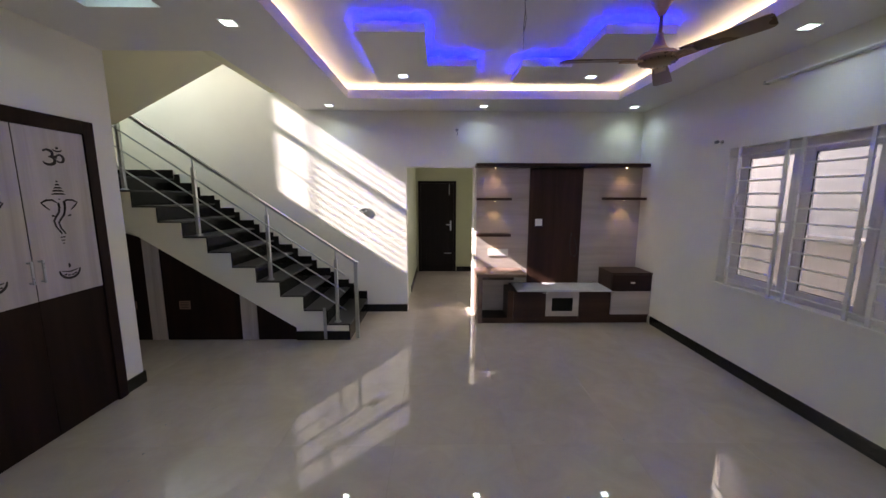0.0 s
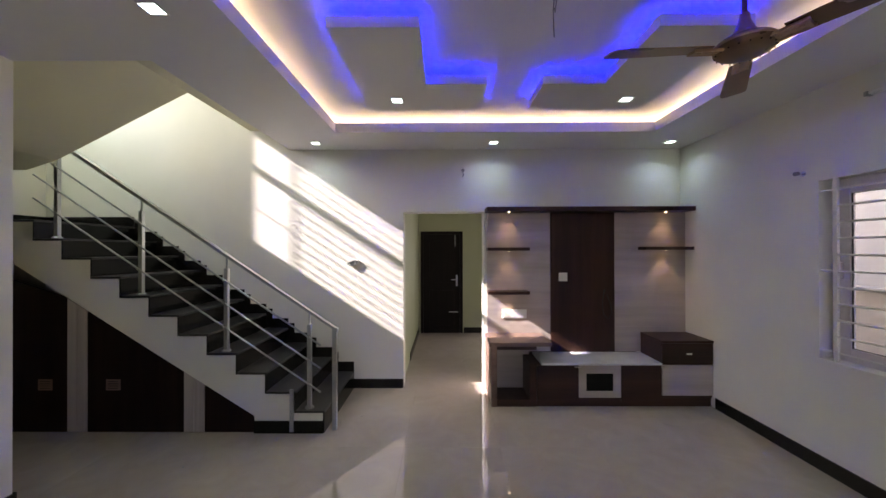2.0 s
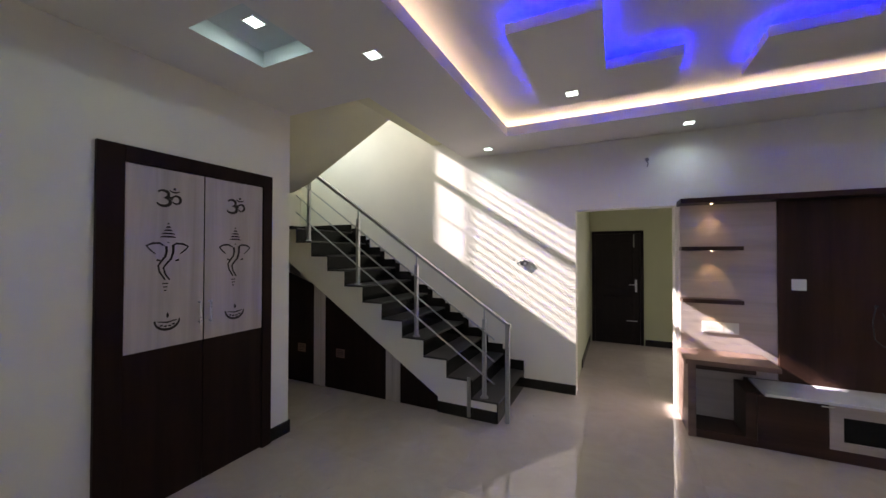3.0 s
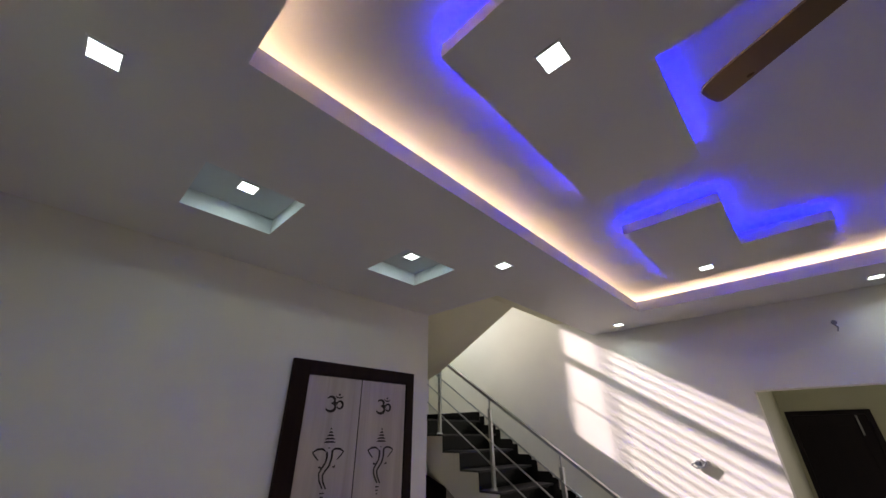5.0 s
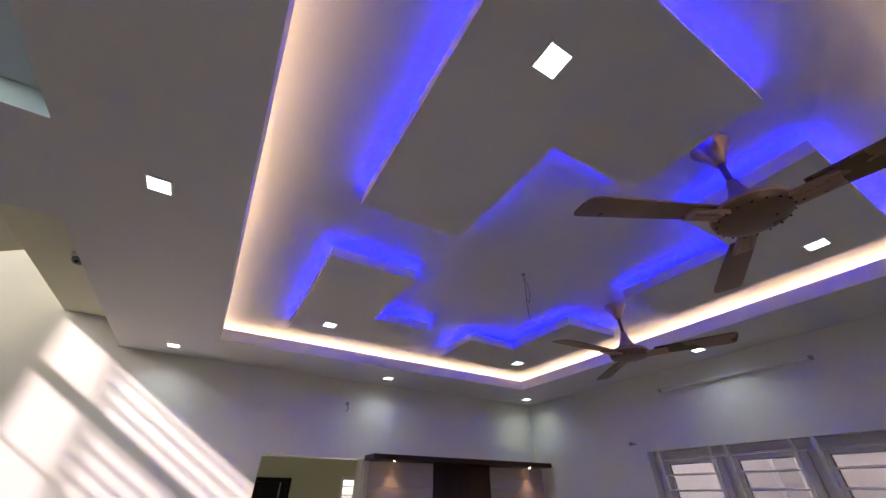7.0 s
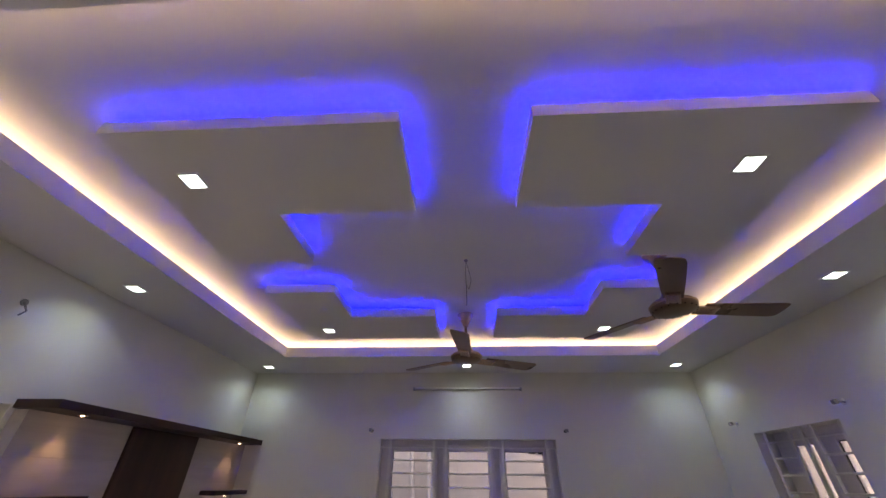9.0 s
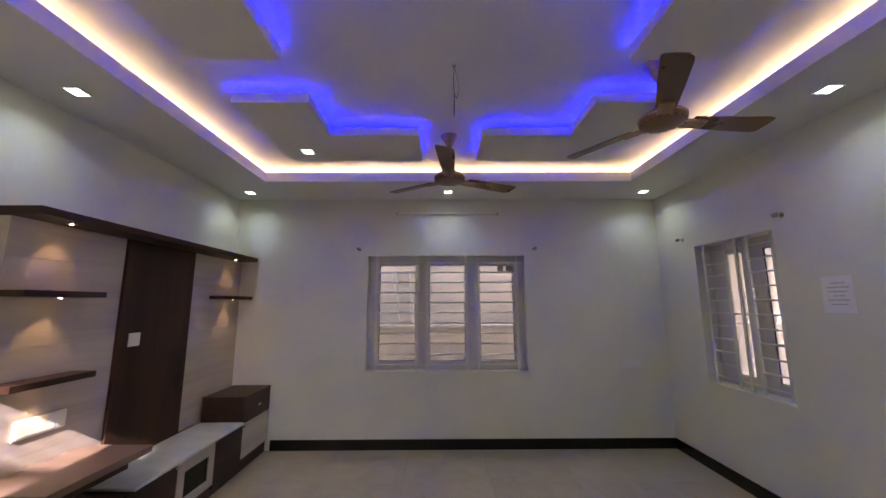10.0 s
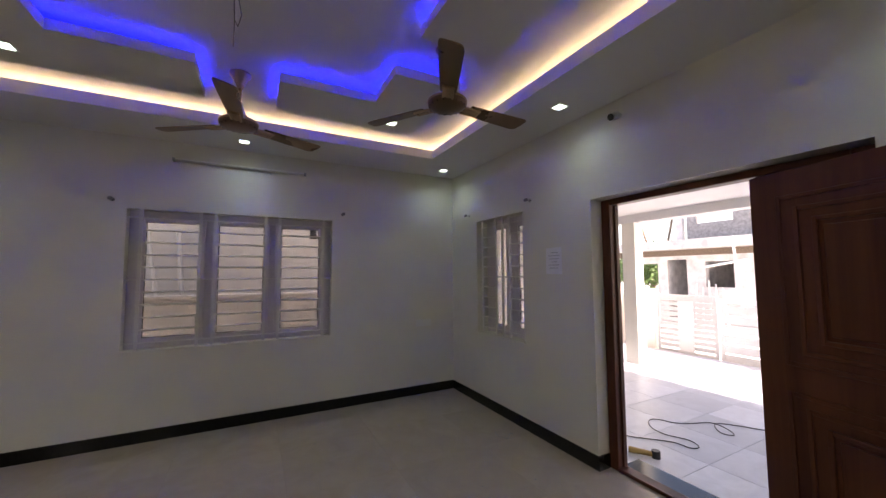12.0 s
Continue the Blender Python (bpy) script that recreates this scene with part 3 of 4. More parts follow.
for k in range(11):
    back = nose[k + 1] if k < 10 else STAIR_WEST
    part("tread", box(back, nose[k] + 0.018, STAIR_FRONT - 0.008, NORTH, tops[k] - 0.02, tops[k], 0.004), TREAD, stair, "black granite tread, greyed to show the window's sheen")
    z0 = tops[k - 1] if k else 0.0
    part("riser", box(nose[k], nose[k] + 0.012, STAIR_FRONT - 0.004, NORTH, z0, tops[k] - 0.02), GRANITE, stair, "polished black granite riser")
    if k < 10:
        part("stair_skirting", box(back + 0.012, nose[k] + 0.012, NORTH - 0.013, NORTH - 0.001, tops[k], tops[k] + 0.115), GRANITE, stair, "stepped black granite skirting")
        part("stair_skirting", box(back + 0.012, back + 0.085, NORTH - 0.0131, NORTH - 0.001, tops[k] + 0.115, tops[k] + 0.23), GRANITE, stair, "stepped black granite skirting")
part("plinth", box(-0.81, X1, STAIR_FRONT - 0.012, STAIR_FRONT, 0, 0.11), GRANITE, stair, "black granite plinth strip")

upper = [(VOID, SLAB), (VOID, 3.6), (-2.6, 2.8), (STAIR_WEST, 2.75), (STAIR_WEST, 2.38), (-2.9, 2.38), (-2.62, 2.47)]
structure("upper_flight", prism(upper, "y", ALCOVE, 5.17), CREAM, "cream plastered underside of the upper stair flight", "staircase")

rail = thing("stair_railing", (-0.1, 5.22, 0), "brushed steel stair railing with a square newel", "railing")
RY = 5.222
line = lambda x, up: 0.917 + (-0.1 - x) * 0.6735 + up
part("newel", box(-0.122, -0.082, RY - 0.02, RY + 0.02, 0, 0.93, 0.003), STEEL, rail)
part("handrail", prism([(-0.075, 0.897), (-0.075, 0.937), (-0.1, 0.94), (-2.66, line(-2.66, 0.028)), (-2.66, line(-2.66, -0.012))], "y", RY - 0.022, RY + 0.022), STEEL, rail)
for k, x in [(0, -0.335), (3, -1.10), (6, -1.888), (9, -2.67)]:
    z0 = tops[k]
    post = part("post", box(x - 0.018, x + 0.018, RY - 0.018, RY + 0.018, z0, line(x, -0.11), 0.003), STEEL, rail)
    part("post_neck", rod((x, RY, line(x, -0.11)), (x, RY, line(x, -0.01)), 0.008, 8), STEEL, post)
    part("foot_plate", lathe([(0.04, 0), (0.04, 0.008), (0.026, 0.02)], (x, RY, z0), 16), STEEL, post)
    for up in (0.175, 0.39, 0.60):
        part("rod_clip", rod((x, RY - 0.02, line(x, up - 0.815)), (x, RY - 0.045, line(x, up - 0.815)), 0.013, 10), CHROME, post)
for up in (0.175, 0.39, 0.60):
    part("rail_rod", rod((-0.22, RY - 0.04, line(-0.22, up - 0.815)), (-2.85, RY - 0.04, line(-2.85, up - 0.815)), 0.008, 10), STEEL, rail)

part("side_post", box(-0.482, -0.448, STAIR_FRONT - 0.03, STAIR_FRONT - 0.013, 0.02, 0.40, 0.003), STEEL, rail, "flat steel post fixed to the stair side")

# cupboards below the flight: panels follow its slope
store = thing("under_stair_cupboard", (-1.8, 5.2, 0), "dark laminate cupboard doors with pale strips under the stair", "cupboard")
soffit = lambda x: 0.152 + (-0.81 - x) * 0.6262 - 0.004
for x0, x1, mat, name in [(-3.85, -2.515, MAROON, "door"), (-2.51, -2.425, LIGHT_V, "pale_strip"), (-2.42, -2.335, LIGHT_V, "pale_strip"), (-2.33, -1.454, MAROON, "door"),
                          (-1.449, -1.362, LIGHT_V, "pale_strip"), (-1.357, -1.269, LIGHT_V, "pale_strip"), (-1.264, -0.815, MAROON, "door")]:
    y0 = STAIR_FRONT + (0.006 if name == "door" else 0.0)
    p = part(name, prism([(x0, 0.004), (x1, 0.004), (x1, soffit(x1)), (x0, soffit(x0) if x0 > -3.2 else soffit(-3.2))], "y", y0, y0 + 0.02), mat, store)
    if name == "door" and x1 < -1.3:
        cx = x0 + 0.17 if x0 > -3 else -2.78
        vent = part("vent_plate", box(cx, cx + 0.13, y0 - 0.005, y0, 0.38, 0.48, 0.002), LIFTED_BROWN, p, "small brown vent plate")
        for k in range(4):
            part("slot", box(cx + 0.018, cx + 0.112, y0 - 0.0056, y0 - 0.005, 0.397 + 0.02 * k, 0.404 + 0.02 * k), SOOT, vent, "dark slot")
structure("storage_back", box(-3.85, -0.9, 5.30, 5.32, 0, 0.1), GROUT, "plain back of the under-stair cupboard", "wall")

# ---- prayer cupboard ----
def ribbon(points, at_x, label_w):
    """A raised brush stroke on the door face through (y, z, width) points."""
    bm = bmesh.new()
    left, right = [], []
    for i, (y, z, w) in enumerate(points):
        p, q = points[max(0, i - 1)], points[min(len(points) - 1, i + 1)]
        d = Vector((q[0] - p[0], q[1] - p[1]))
        d = d.normalized() if d.length else Vector((1, 0))
        left.append((y - d.y * w / 2, z + d.x * w / 2))
        right.append((y + d.y * w / 2, z - d.x * w / 2))
    rows = [[bm.verts.new((x, *p)) for p in side] for x in (at_x, at_x + 0.003) for side in (left, right)]
    a, b, c, d = rows
    for i in range(len(points) - 1):
        for u, v in ((a, c), (c, d), (d, b), (b, a)):
            bm.faces.new((u[i], u[i + 1], v[i + 1], v[i]))
    bm.faces.new((a[0], c[0], d[0], b[0]))
    bm.faces.new((a[-1], b[-1], d[-1], c[-1]))
    return bm


def arc(cy, cz, ry, rz, d0, d1, w0, w1, n=14):
    out = []
    for i in range(n + 1):
        s = i / n
        g = radians(d0 + (d1 - d0) * s)
        w = w0 + (w1 - w0) * s
        out.append((cy + ry * math.cos(g), cz + rz * math.sin(g), max(0.002, w * (0.35 + 0.65 * math.sin(math.pi * min(1, max(0.12, s) * 1.0) ** 0.9)))))
    return out


FACE = WEST + 0.02
pooja = thing("prayer_cupboard", (WEST, 3.42, 0), "two-door prayer cupboard with carved pale panels and dark frame", "cupboard")
part("frame_side", box(WEST - 0.1, WEST + 0.03, 2.845, 2.975, 0, 2.25, 0.003), DARK, pooja)
part("frame_side", box(WEST - 0.1, WEST + 0.03, 3.905, 3.99, 0, 2.25, 0.003), DARK, pooja)
part("frame_head", box(WEST - 0.1, WEST + 0.03, 2.975, 3.905, 2.152, 2.25, 0.003), DARK, pooja)
for y0, y1, cy, hy in [(2.977, 3.437, 3.21, 3.405), (3.441, 3.903, 3.668, 3.475)]:
    leaf = part("door_leaf", box(WEST - 0.02, FACE - 0.004, y0, y1, 0.01, 2.15, 0.002), DARK, pooja)
    part("pale_panel", box(FACE - 0.004, FACE, y0 + 0.002, y1 - 0.002, 0.992, 2.148), LIGHT_V, leaf, "pale upright-grained laminate panel")
    part("handle", join(rod((FACE + 0.028, hy, 1.115), (FACE + 0.028, hy, 1.27), 0.008, 10), join(rod((FACE, hy, 1.125), (FACE + 0.03, hy, 1.125), 0.007, 8), rod((FACE, hy, 1.26), (FACE + 0.03, hy, 1.26), 0.007, 8))), STEEL, leaf, "steel bow handle")
    X = FACE
    # the om sign: two bowls, a tail, a crescent and a dot
    om = ribbon(arc(cy - 0.032, 1.985, 0.032, 0.024, 150, -80, 0.016, 0.02), X, 0)
    join(om, ribbon(arc(cy - 0.030, 1.937, 0.040, 0.028, 80, -160, 0.018, 0.022), X, 0))
    join(om, ribbon(arc(cy + 0.045, 1.955, 0.026, 0.026, 190, -150, 0.014, 0.018), X, 0))
    join(om, ribbon([(cy - 0.012, 1.962, 0.010), (cy + 0.010, 1.966, 0.014), (cy + 0.026, 1.972, 0.010)], X, 0))
    join(om, ribbon(arc(cy + 0.035, 2.022, 0.032, 0.018, 200, 340, 0.008, 0.012), X, 0))
    join(om, ribbon([(cy + 0.028, 2.026, 0.014), (cy + 0.042, 2.026, 0.014)], X, 0))
    part("om_sign", om, SOOT, leaf, "dark carved om sign")
    g = ribbon([(cy - 0.005, 1.795, 0.010), (cy + 0.005, 1.795, 0.010)], X, 0)
    for i, hw in enumerate((0.014, 0.026, 0.038, 0.046)):
        z = 1.772 - 0.021 * i
        join(g, ribbon([(cy - hw, z - 0.003, 0.004), (cy - hw / 2, z + 0.001, 0.011), (cy + hw / 2, z + 0.001, 0.011), (cy + hw, z - 0.003, 0.004)], X, 0))
    for s in (-1, 1):
        join(g, ribbon([(cy + s * 0.022, 1.650, 0.006), (cy + s * 0.050, 1.667, 0.013), (cy + s * 0.088, 1.665, 0.014), (cy + s * 0.124, 1.648, 0.006)], X, 0))
        join(g, ribbon([(cy + s * 0.122, 1.648, 0.006), (cy + s * 0.102, 1.624, 0.009), (cy + s * 0.072, 1.598, 0.005)], X, 0))
        join(g, ribbon([(cy + s * 0.044, 1.553, 0.008), (cy + s * 0.064, 1.559, 0.013)], X, 0))
    join(g, ribbon([(cy - 0.004, 1.672, 0.008), (cy + 0.004, 1.672, 0.008)], X, 0))
    for trunk in ([(0.030, 1.658), (0.030, 1.61), (0.018, 1.565), (-0.008, 1.535), (-0.026, 1.508), (-0.016, 1.468), (0.010, 1.428)],
                  [(-0.012, 1.648), (-0.008, 1.615), (-0.015, 1.583), (-0.040, 1.548), (-0.056, 1.522), (-0.048, 1.482), (-0.016, 1.430)]):
        join(g, ribbon([(cy + u, z, 0.014 - 0.001 * i) for i, (u, z) in enumerate(trunk)], X, 0))
    for i, hw in enumerate((0.016, 0.011, 0.006)):
        join(g, ribbon([(cy - 0.014 - hw, 1.405 - 0.022 * i, 0.007), (cy - 0.014 + hw, 1.405 - 0.022 * i, 0.007)], X, 0))
    part("carved_ornament", g, SOOT, leaf, "dark carved elephant-trunk ornament")
    lampb = ribbon(arc(cy, 1.168, 0.072, 0.062, 180, 360, 0.016, 0.018, 18), X, 0)
    join(lampb, ribbon([(cy - 0.055, 1.162, 0.006), (cy, 1.152, 0.010), (cy + 0.055, 1.162, 0.006)], X, 0))
    for u, v in [(-0.035, 1.135), (-0.012, 1.128), (0.014, 1.128), (0.036, 1.136)]:
        join(lampb, ribbon([(cy + u - 0.008, v, 0.008), (cy + u + 0.008, v, 0.012)], X, 0))
    join(lampb, ribbon([(cy, 1.182, 0.006), (cy + 0.002, 1.197, 0.016), (cy, 1.215, 0.003)], X, 0))
    part("oil_lamp_ornament", lampb, SOOT, leaf, "dark carved oil lamp shape")

# ---- television wall unit ----
BACKY = 6.13
panel = thing("wall_panelling", (2.5, NORTH, 0.44), "pale and dark laminate wall panelling behind the television place", "wall panel")
zc = [0.462, 0.75, 1.05, 1.35, 1.65, 1.86, 2.082]
for x0, x1 in ((1.404, 2.142), (2.884, EAST - 0.001)):
    for z0, z1 in zip(zc, zc[1:]):
        part("pale_board", box(x0, x1, BACKY, NORTH - 0.001, z0 + 0.0003, z1 - 0.0003, 0.0005), LIGHT, panel, "pale grey-beige laminate board")
part("dark_board", box(2.144, 2.882, BACKY - 0.02, NORTH - 0.001, 0.462, 2.082, 0.003), BROWN, panel, "dark brown laminate board")

tophood = thing("wall_shelf", (2.5, NORTH, 2.085), "long dark laminate canopy shelf with two small spotlights", "shelf")
part("board", box(1.385, EAST - 0.001, 5.945, NORTH - 0.001, 2.085, 2.132, 0.002), BROWN_H, tophood)


def spot(x, y, z):
    t = thing("spotlight", (x, y, z), "tiny warm recessed spotlight, switched on", "spotlight", "shelf spotlights")
    part("bezel", lathe([(0.026, -0.004), (0.028, 0.0), (0.020, 0.001)], (x, y, z - 0.001), 16), CHROME, t)
    part("lens", lathe([(0.0075, -0.007), (0.0075, -0.0045)], (x, y, z), 12), LAMP_SPOT, t, "glowing warm lens")
    return t


def shelf(x0, x1, z, label):
    t = thing("wall_shelf", ((x0 + x1) / 2, NORTH, z), label, "shelf", "short shelves on the panelling")
    part("board", box(x0, x1, 5.975, BACKY, z, z + 0.036, 0.002), BROWN_H, t)
    return t


shelf(1.395, 1.868, 1.638, "short dark laminate shelf with a spotlight below")
shelf(1.40, 1.868, 1.142, "short dark laminate shelf with a spotlight below")
shelf(3.165, EAST - 0.001, 1.645, "short dark laminate shelf with a spotlight below")
sp = spot(1.645, 6.045, 2.085)
for x, z in [(3.44, 2.085), (1.645, 1.638), (1.645, 1.142), (3.44, 1.645)]:
    copy_thing(sp, pose(x, 6.045, z))

FR = 5.695
desk = thing("desk", (1.73, 6.0, 0), "dark laminate desk with an open knee niche", "desk")
# top and side carry sun and its bounce in their lighter colour
part("desktop", box(1.378, 2.03, FR - 0.01, BACKY, 0.634, 0.676, 0.002), LIFTED_BROWN, desk)
part("side_panel", box(1.396, 1.455, FR, NORTH - 0.001, 0, 0.634, 0.002), LIFTED_BROWN, desk)
part("back_panel", box(1.455, 1.872, 6.05, 6.07, 0.07, 0.634), LIGHT, desk, "pale laminate niche back")
part("floor_board", box(1.455, 1.872, FR + 0.01, 6.05, 0.0, 0.07, 0.002), BROWN_H, desk)
part("cross_rail", box(1.455, 1.872, FR + 0.01, FR + 0.03, 0.595, 0.634), BROWN_H, desk)
part("inner_side", box(1.80, 1.872, FR + 0.01, 6.05, 0.07, 0.45, 0.002), BROWN_H, desk)

tv = thing("television_cabinet", (2.55, 6.0, 0), "low dark laminate television cabinet with a glazed flap", "cabinet")
part("carcass", box(1.874, 3.176, FR + 0.02, NORTH - 0.001, 0.09, 0.438, 0.002), BROWN_H, tv)
part("plinth", box(1.874, 3.70, FR + 0.02, NORTH - 0.001, 0, 0.09), BROWN_H, tv)
part("front", box(1.876, 2.308, FR, FR + 0.019, 0.062, 0.436, 0.002), BROWN_H, tv)
part("front", box(2.752, 3.174, FR, FR + 0.019, 0.062, 0.436, 0.002), BROWN_H, tv)
flap = part("glazed_flap", solid([2.311, 2.388, 2.672, 2.749], [FR - 0.002, FR + 0.018], [0.10, 0.165, 0.352, 0.434],
                               lambda x, y, z: not (2.388 < x < 2.672 and 0.165 < z < 0.352)), LIGHT, tv, "pale framed flap with dark glass")
part("glass", box(2.388, 2.672, FR + 0.008, FR + 0.013, 0.165, 0.352), SMOKED, flap, "dark glass pane")
part("handle", join(rod((2.255, FR - 0.02, 0.425), (2.33, FR - 0.02, 0.425), 0.006, 8), rod((2.295, FR, 0.425), (2.295, FR - 0.02, 0.425), 0.005, 8)), CHROME, tv, "small chrome handle")
top = thing("cabinet_top", (2.6, 6.0, 0.44), "white stone top on the low cabinet", "worktop")
part("slab", box(1.92, 3.176, FR - 0.012, BACKY - 0.021, 0.439, 0.461, 0.003), MARBLE, top)

side = thing("drawer_cabinet", (3.45, 6.0, 0.09), "dark drawer box above a pale cupboard door", "cabinet")
part("carcass", box(3.18, EAST - 0.001, FR + 0.02, BACKY - 0.021, 0.091, 0.668, 0.002), BROWN_H, side)
part("top", box(3.178, EAST - 0.001, FR - 0.006, BACKY - 0.021, 0.668, 0.692, 0.002), BROWN_H, side)
dr = part("drawer", box(3.183, EAST - 0.004, FR, FR + 0.019, 0.442, 0.664, 0.002), BROWN_H, side)
part("handle", box(3.42, 3.48, FR - 0.02, FR, 0.55, 0.57, 0.003), CHROME, dr, "small chrome pull")
dd = part("door", box(3.183, EAST - 0.004, FR, FR + 0.019, 0.12, 0.437, 0.002), LIGHT, side, "pale laminate cupboard door")
part("handle", join(rod((3.15, FR - 0.02, 0.42), (3.21, FR - 0.02, 0.42), 0.006, 8), rod((3.19, FR, 0.42), (3.19, FR - 0.02, 0.42), 0.005, 8)), CHROME, dd, "small chrome handle")


def switch_plate(axis, wall, out, a0, a1, z0, z1, n, label, name="switch_plate"):
    """A plate on a wall with n rockers."""
    def b(u0, u1, w0, w1, h0, h1, bev):
        p0, p1 = sorted((wall + out * u0, wall + out * u1))
        return box(p0, p1, w0, w1, h0, h1, bev) if axis == "x" else box(w0, w1, p0, p1, h0, h1, bev)
    t = thing(name, (wall, a0, z0) if axis == "x" else (a0, wall, z0), label, "switch")
    part("plate", b(0.0005, 0.011, a0, a1, z0, z1, 0.003), PLASTIC, t)
    m = 0.012
    w = (a1 - a0 - 2 * m) / n
    for i in range(n):
        part("rocker", b(0.011, 0.014, a0 + m + w * i + 0.002, a0 + m + w * (i + 1) - 0.002, z0 + m, z1 - m, 0.0015), PLASTIC, t)
    return t


switch_plate("y", BACKY - 0.02, -1, 2.232, 2.331, 1.282, 1.381, 1, "white blank socket plate on the dark panel", "socket_plate")
switch_plate("y", BACKY, -1, 1.578, 1.863, 0.847, 0.952, 5, "wide white switch and socket plate above the desk", "socket_plate")
switch_plate("x", EAST, -1, 1.49, 1.71, 0.853, 0.94, 4, "white switch plate low on the wall")
cab = thing("television_cable", (2.760, BACKY - 0.02, 1.11), "thin black cable hanging out of the dark panel", "cable")
pts = [(2.760, BACKY - 0.021, 1.17), (2.750, BACKY - 0.035, 1.15), (2.735, BACKY - 0.03, 1.04), (2.745, BACKY - 0.03, 0.90), (2.800, BACKY - 0.03, 0.84), (2.845, BACKY - 0.03, 0.90), (2.830, BACKY - 0.03, 1.01), (2.790, BACKY - 0.03, 1.12)]
part("cord", tube(pts, 0.0045), BLACK, cab)
part("grommet", rod((2.760, BACKY - 0.022, 1.17), (2.760, BACKY - 0.026, 1.17), 0.014), BLACK, cab)

# ---- ceiling fans ----
def fan(x, y, base, zc):
    t = thing("ceiling_fan", (x, y, UPPER), "bronze three-blade ceiling fan at rest", "ceiling fan", "ceiling fans")
    part("canopy", lathe([(0.075, 0), (0.072, -0.012), (0.050, -0.045), (0.028, -0.085), (0.020, -0.11)], (x, y, UPPER), 28), BRASS, t, "satin brass trumpet canopy", True)
    part("downrod", rod((x, y, UPPER - 0.10), (x, y, zc + 0.15), 0.012), BRONZE, t)
    part("lower_canopy", lathe([(0.020, 0.17), (0.026, 0.13), (0.045, 0.085), (0.075, 0.045)], (x, y, zc), 28), BRASS, t, "satin brass cup", True)
    part("motor", lathe([(0.07, 0.048), (0.115, 0.035), (0.128, 0.015), (0.128, -0.005), (0.112, -0.020), (0.085, -0.027), (0.045, -0.032), (0.004, -0.034)], (x, y, zc), 36), BRONZE, t, "", True)
    part("trim_ring", lathe([(0.120, 0.028), (0.131, 0.020), (0.131, 0.012), (0.126, 0.006)], (x, y, zc), 36), BRASS, t, "", True)
    for k in range(18):
        g = 2 * math.pi * k / 18
        c = Vector((x + 0.117 * math.cos(g), y + 0.117 * math.sin(g), zc - 0.0165))
        part("stud", rod(c, c + Vector((0.004 * math.cos(g), 0.004 * math.sin(g), -0.0030)), 0.0036, 8), DARK, t, "small dark stud on the motor rim")
    for k in range(3):
        turn = Matrix.Translation((x, y, zc)) @ Matrix.Rotation(radians(base + 120 * k), 4, "Z")
        pitch = Matrix.Rotation(radians(-11), 4, "X")
        prof = [(0.17, -0.050), (0.17, 0.050), (0.40, 0.062), (0.59, 0.068), (0.622, 0.062), (0.638, 0.045), (0.648, 0.0), (0.653, -0.045), (0.648, -0.062), (0.63, -0.067), (0.40, -0.060)]
        bl = prism(prof, "z", -0.003, 0.003)
        bmesh.ops.transform(bl, matrix=turn @ pitch, verts=bl.verts)
        blade = part("blade", bl, BRONZE, t)
        arm = box(0.10, 0.235, -0.030, 0.030, -0.013, -0.004, 0.004)
        for s in (-1, 1):
            join(arm, box(0.115, 0.25, s * 0.030 - 0.007, s * 0.030 + 0.007, -0.018, -0.003, 0.003))
        join(arm, box(0.228, 0.246, -0.022, 0.022, -0.019, -0.003, 0.003))
        for s in range(4):
            join(arm, rod((0.135 + 0.026 * s, 0, -0.012), (0.135 + 0.026 * s, 0, -0.018), 0.010, 8))
        bmesh.ops.transform(arm, matrix=turn @ pitch, verts=arm.verts)
        part("blade_iron", arm, BRASS, blade, "brass blade bracket")
    return t


fan(1.428, 2.47, 153.5, 2.645)
fan(2.385, 3.697, 175.5, 2.632)
hook = thing("hanging_wires", (1.45, 3.69, UPPER), "loose wires hanging from a ceiling hook", "wire")
part("rose", lathe([(0.014, 0), (0.012, -0.008), (0.004, -0.011)], (1.45, 3.69, UPPER), 14), RUBBER, hook)
part("wire", tube([(1.45, 3.69, UPPER - 0.01), (1.455, 3.695, 2.93), (1.445, 3.69, 2.82), (1.45, 3.692, 2.69)], 0.003), RUBBER, hook)
part("wire", tube([(1.45, 3.69, UPPER - 0.01), (1.45, 3.675, 2.95), (1.455, 3.66, 2.87), (1.45, 3.675, 2.80), (1.45, 3.688, 2.83)], 0.0025), RUBBER, hook)

# ---- things on the walls ----
tl = thing("tube_light", (EAST, 3.69, 2.667), "slim unlit tube light batten on the wall", "tube light")
part("batten", box(EAST - 0.022, EAST - 0.0005, 3.08, 4.30, 2.655, 2.675, 0.003), PLASTIC, tl)
part("tube", rod((EAST - 0.033, 3.10, 2.666), (EAST - 0.033, 4.28, 2.666), 0.011), PLASTIC, tl)
for y in (3.075, 4.285):
    part("end_cap", box(EAST - 0.046, EAST - 0.0005, y, y + 0.022, 2.65, 2.68, 0.003), STEEL, tl)


def bracket(axis, wall, out, a, z):
    p = (lambda u, w, h: (wall + out * u, w, h)) if axis == "x" else (lambda u, w, h: (w, wall + out * u, h))
    t = thing("curtain_bracket", p(0, a, z), "small steel curtain rod bracket", "bracket", "curtain rod brackets")
    part("base_plate", rod(p(0.0005, a, z), p(0.006, a, z), 0.02, 14), CHROME, t)
    part("arm", rod(p(0.006, a, z), p(0.07, a, z), 0.006, 8), CHROME, t)
    part("cup", rod(p(0.06, a - 0.014, z), p(0.06, a + 0.014, z), 0.016, 12), RUBBER, t)
    return t


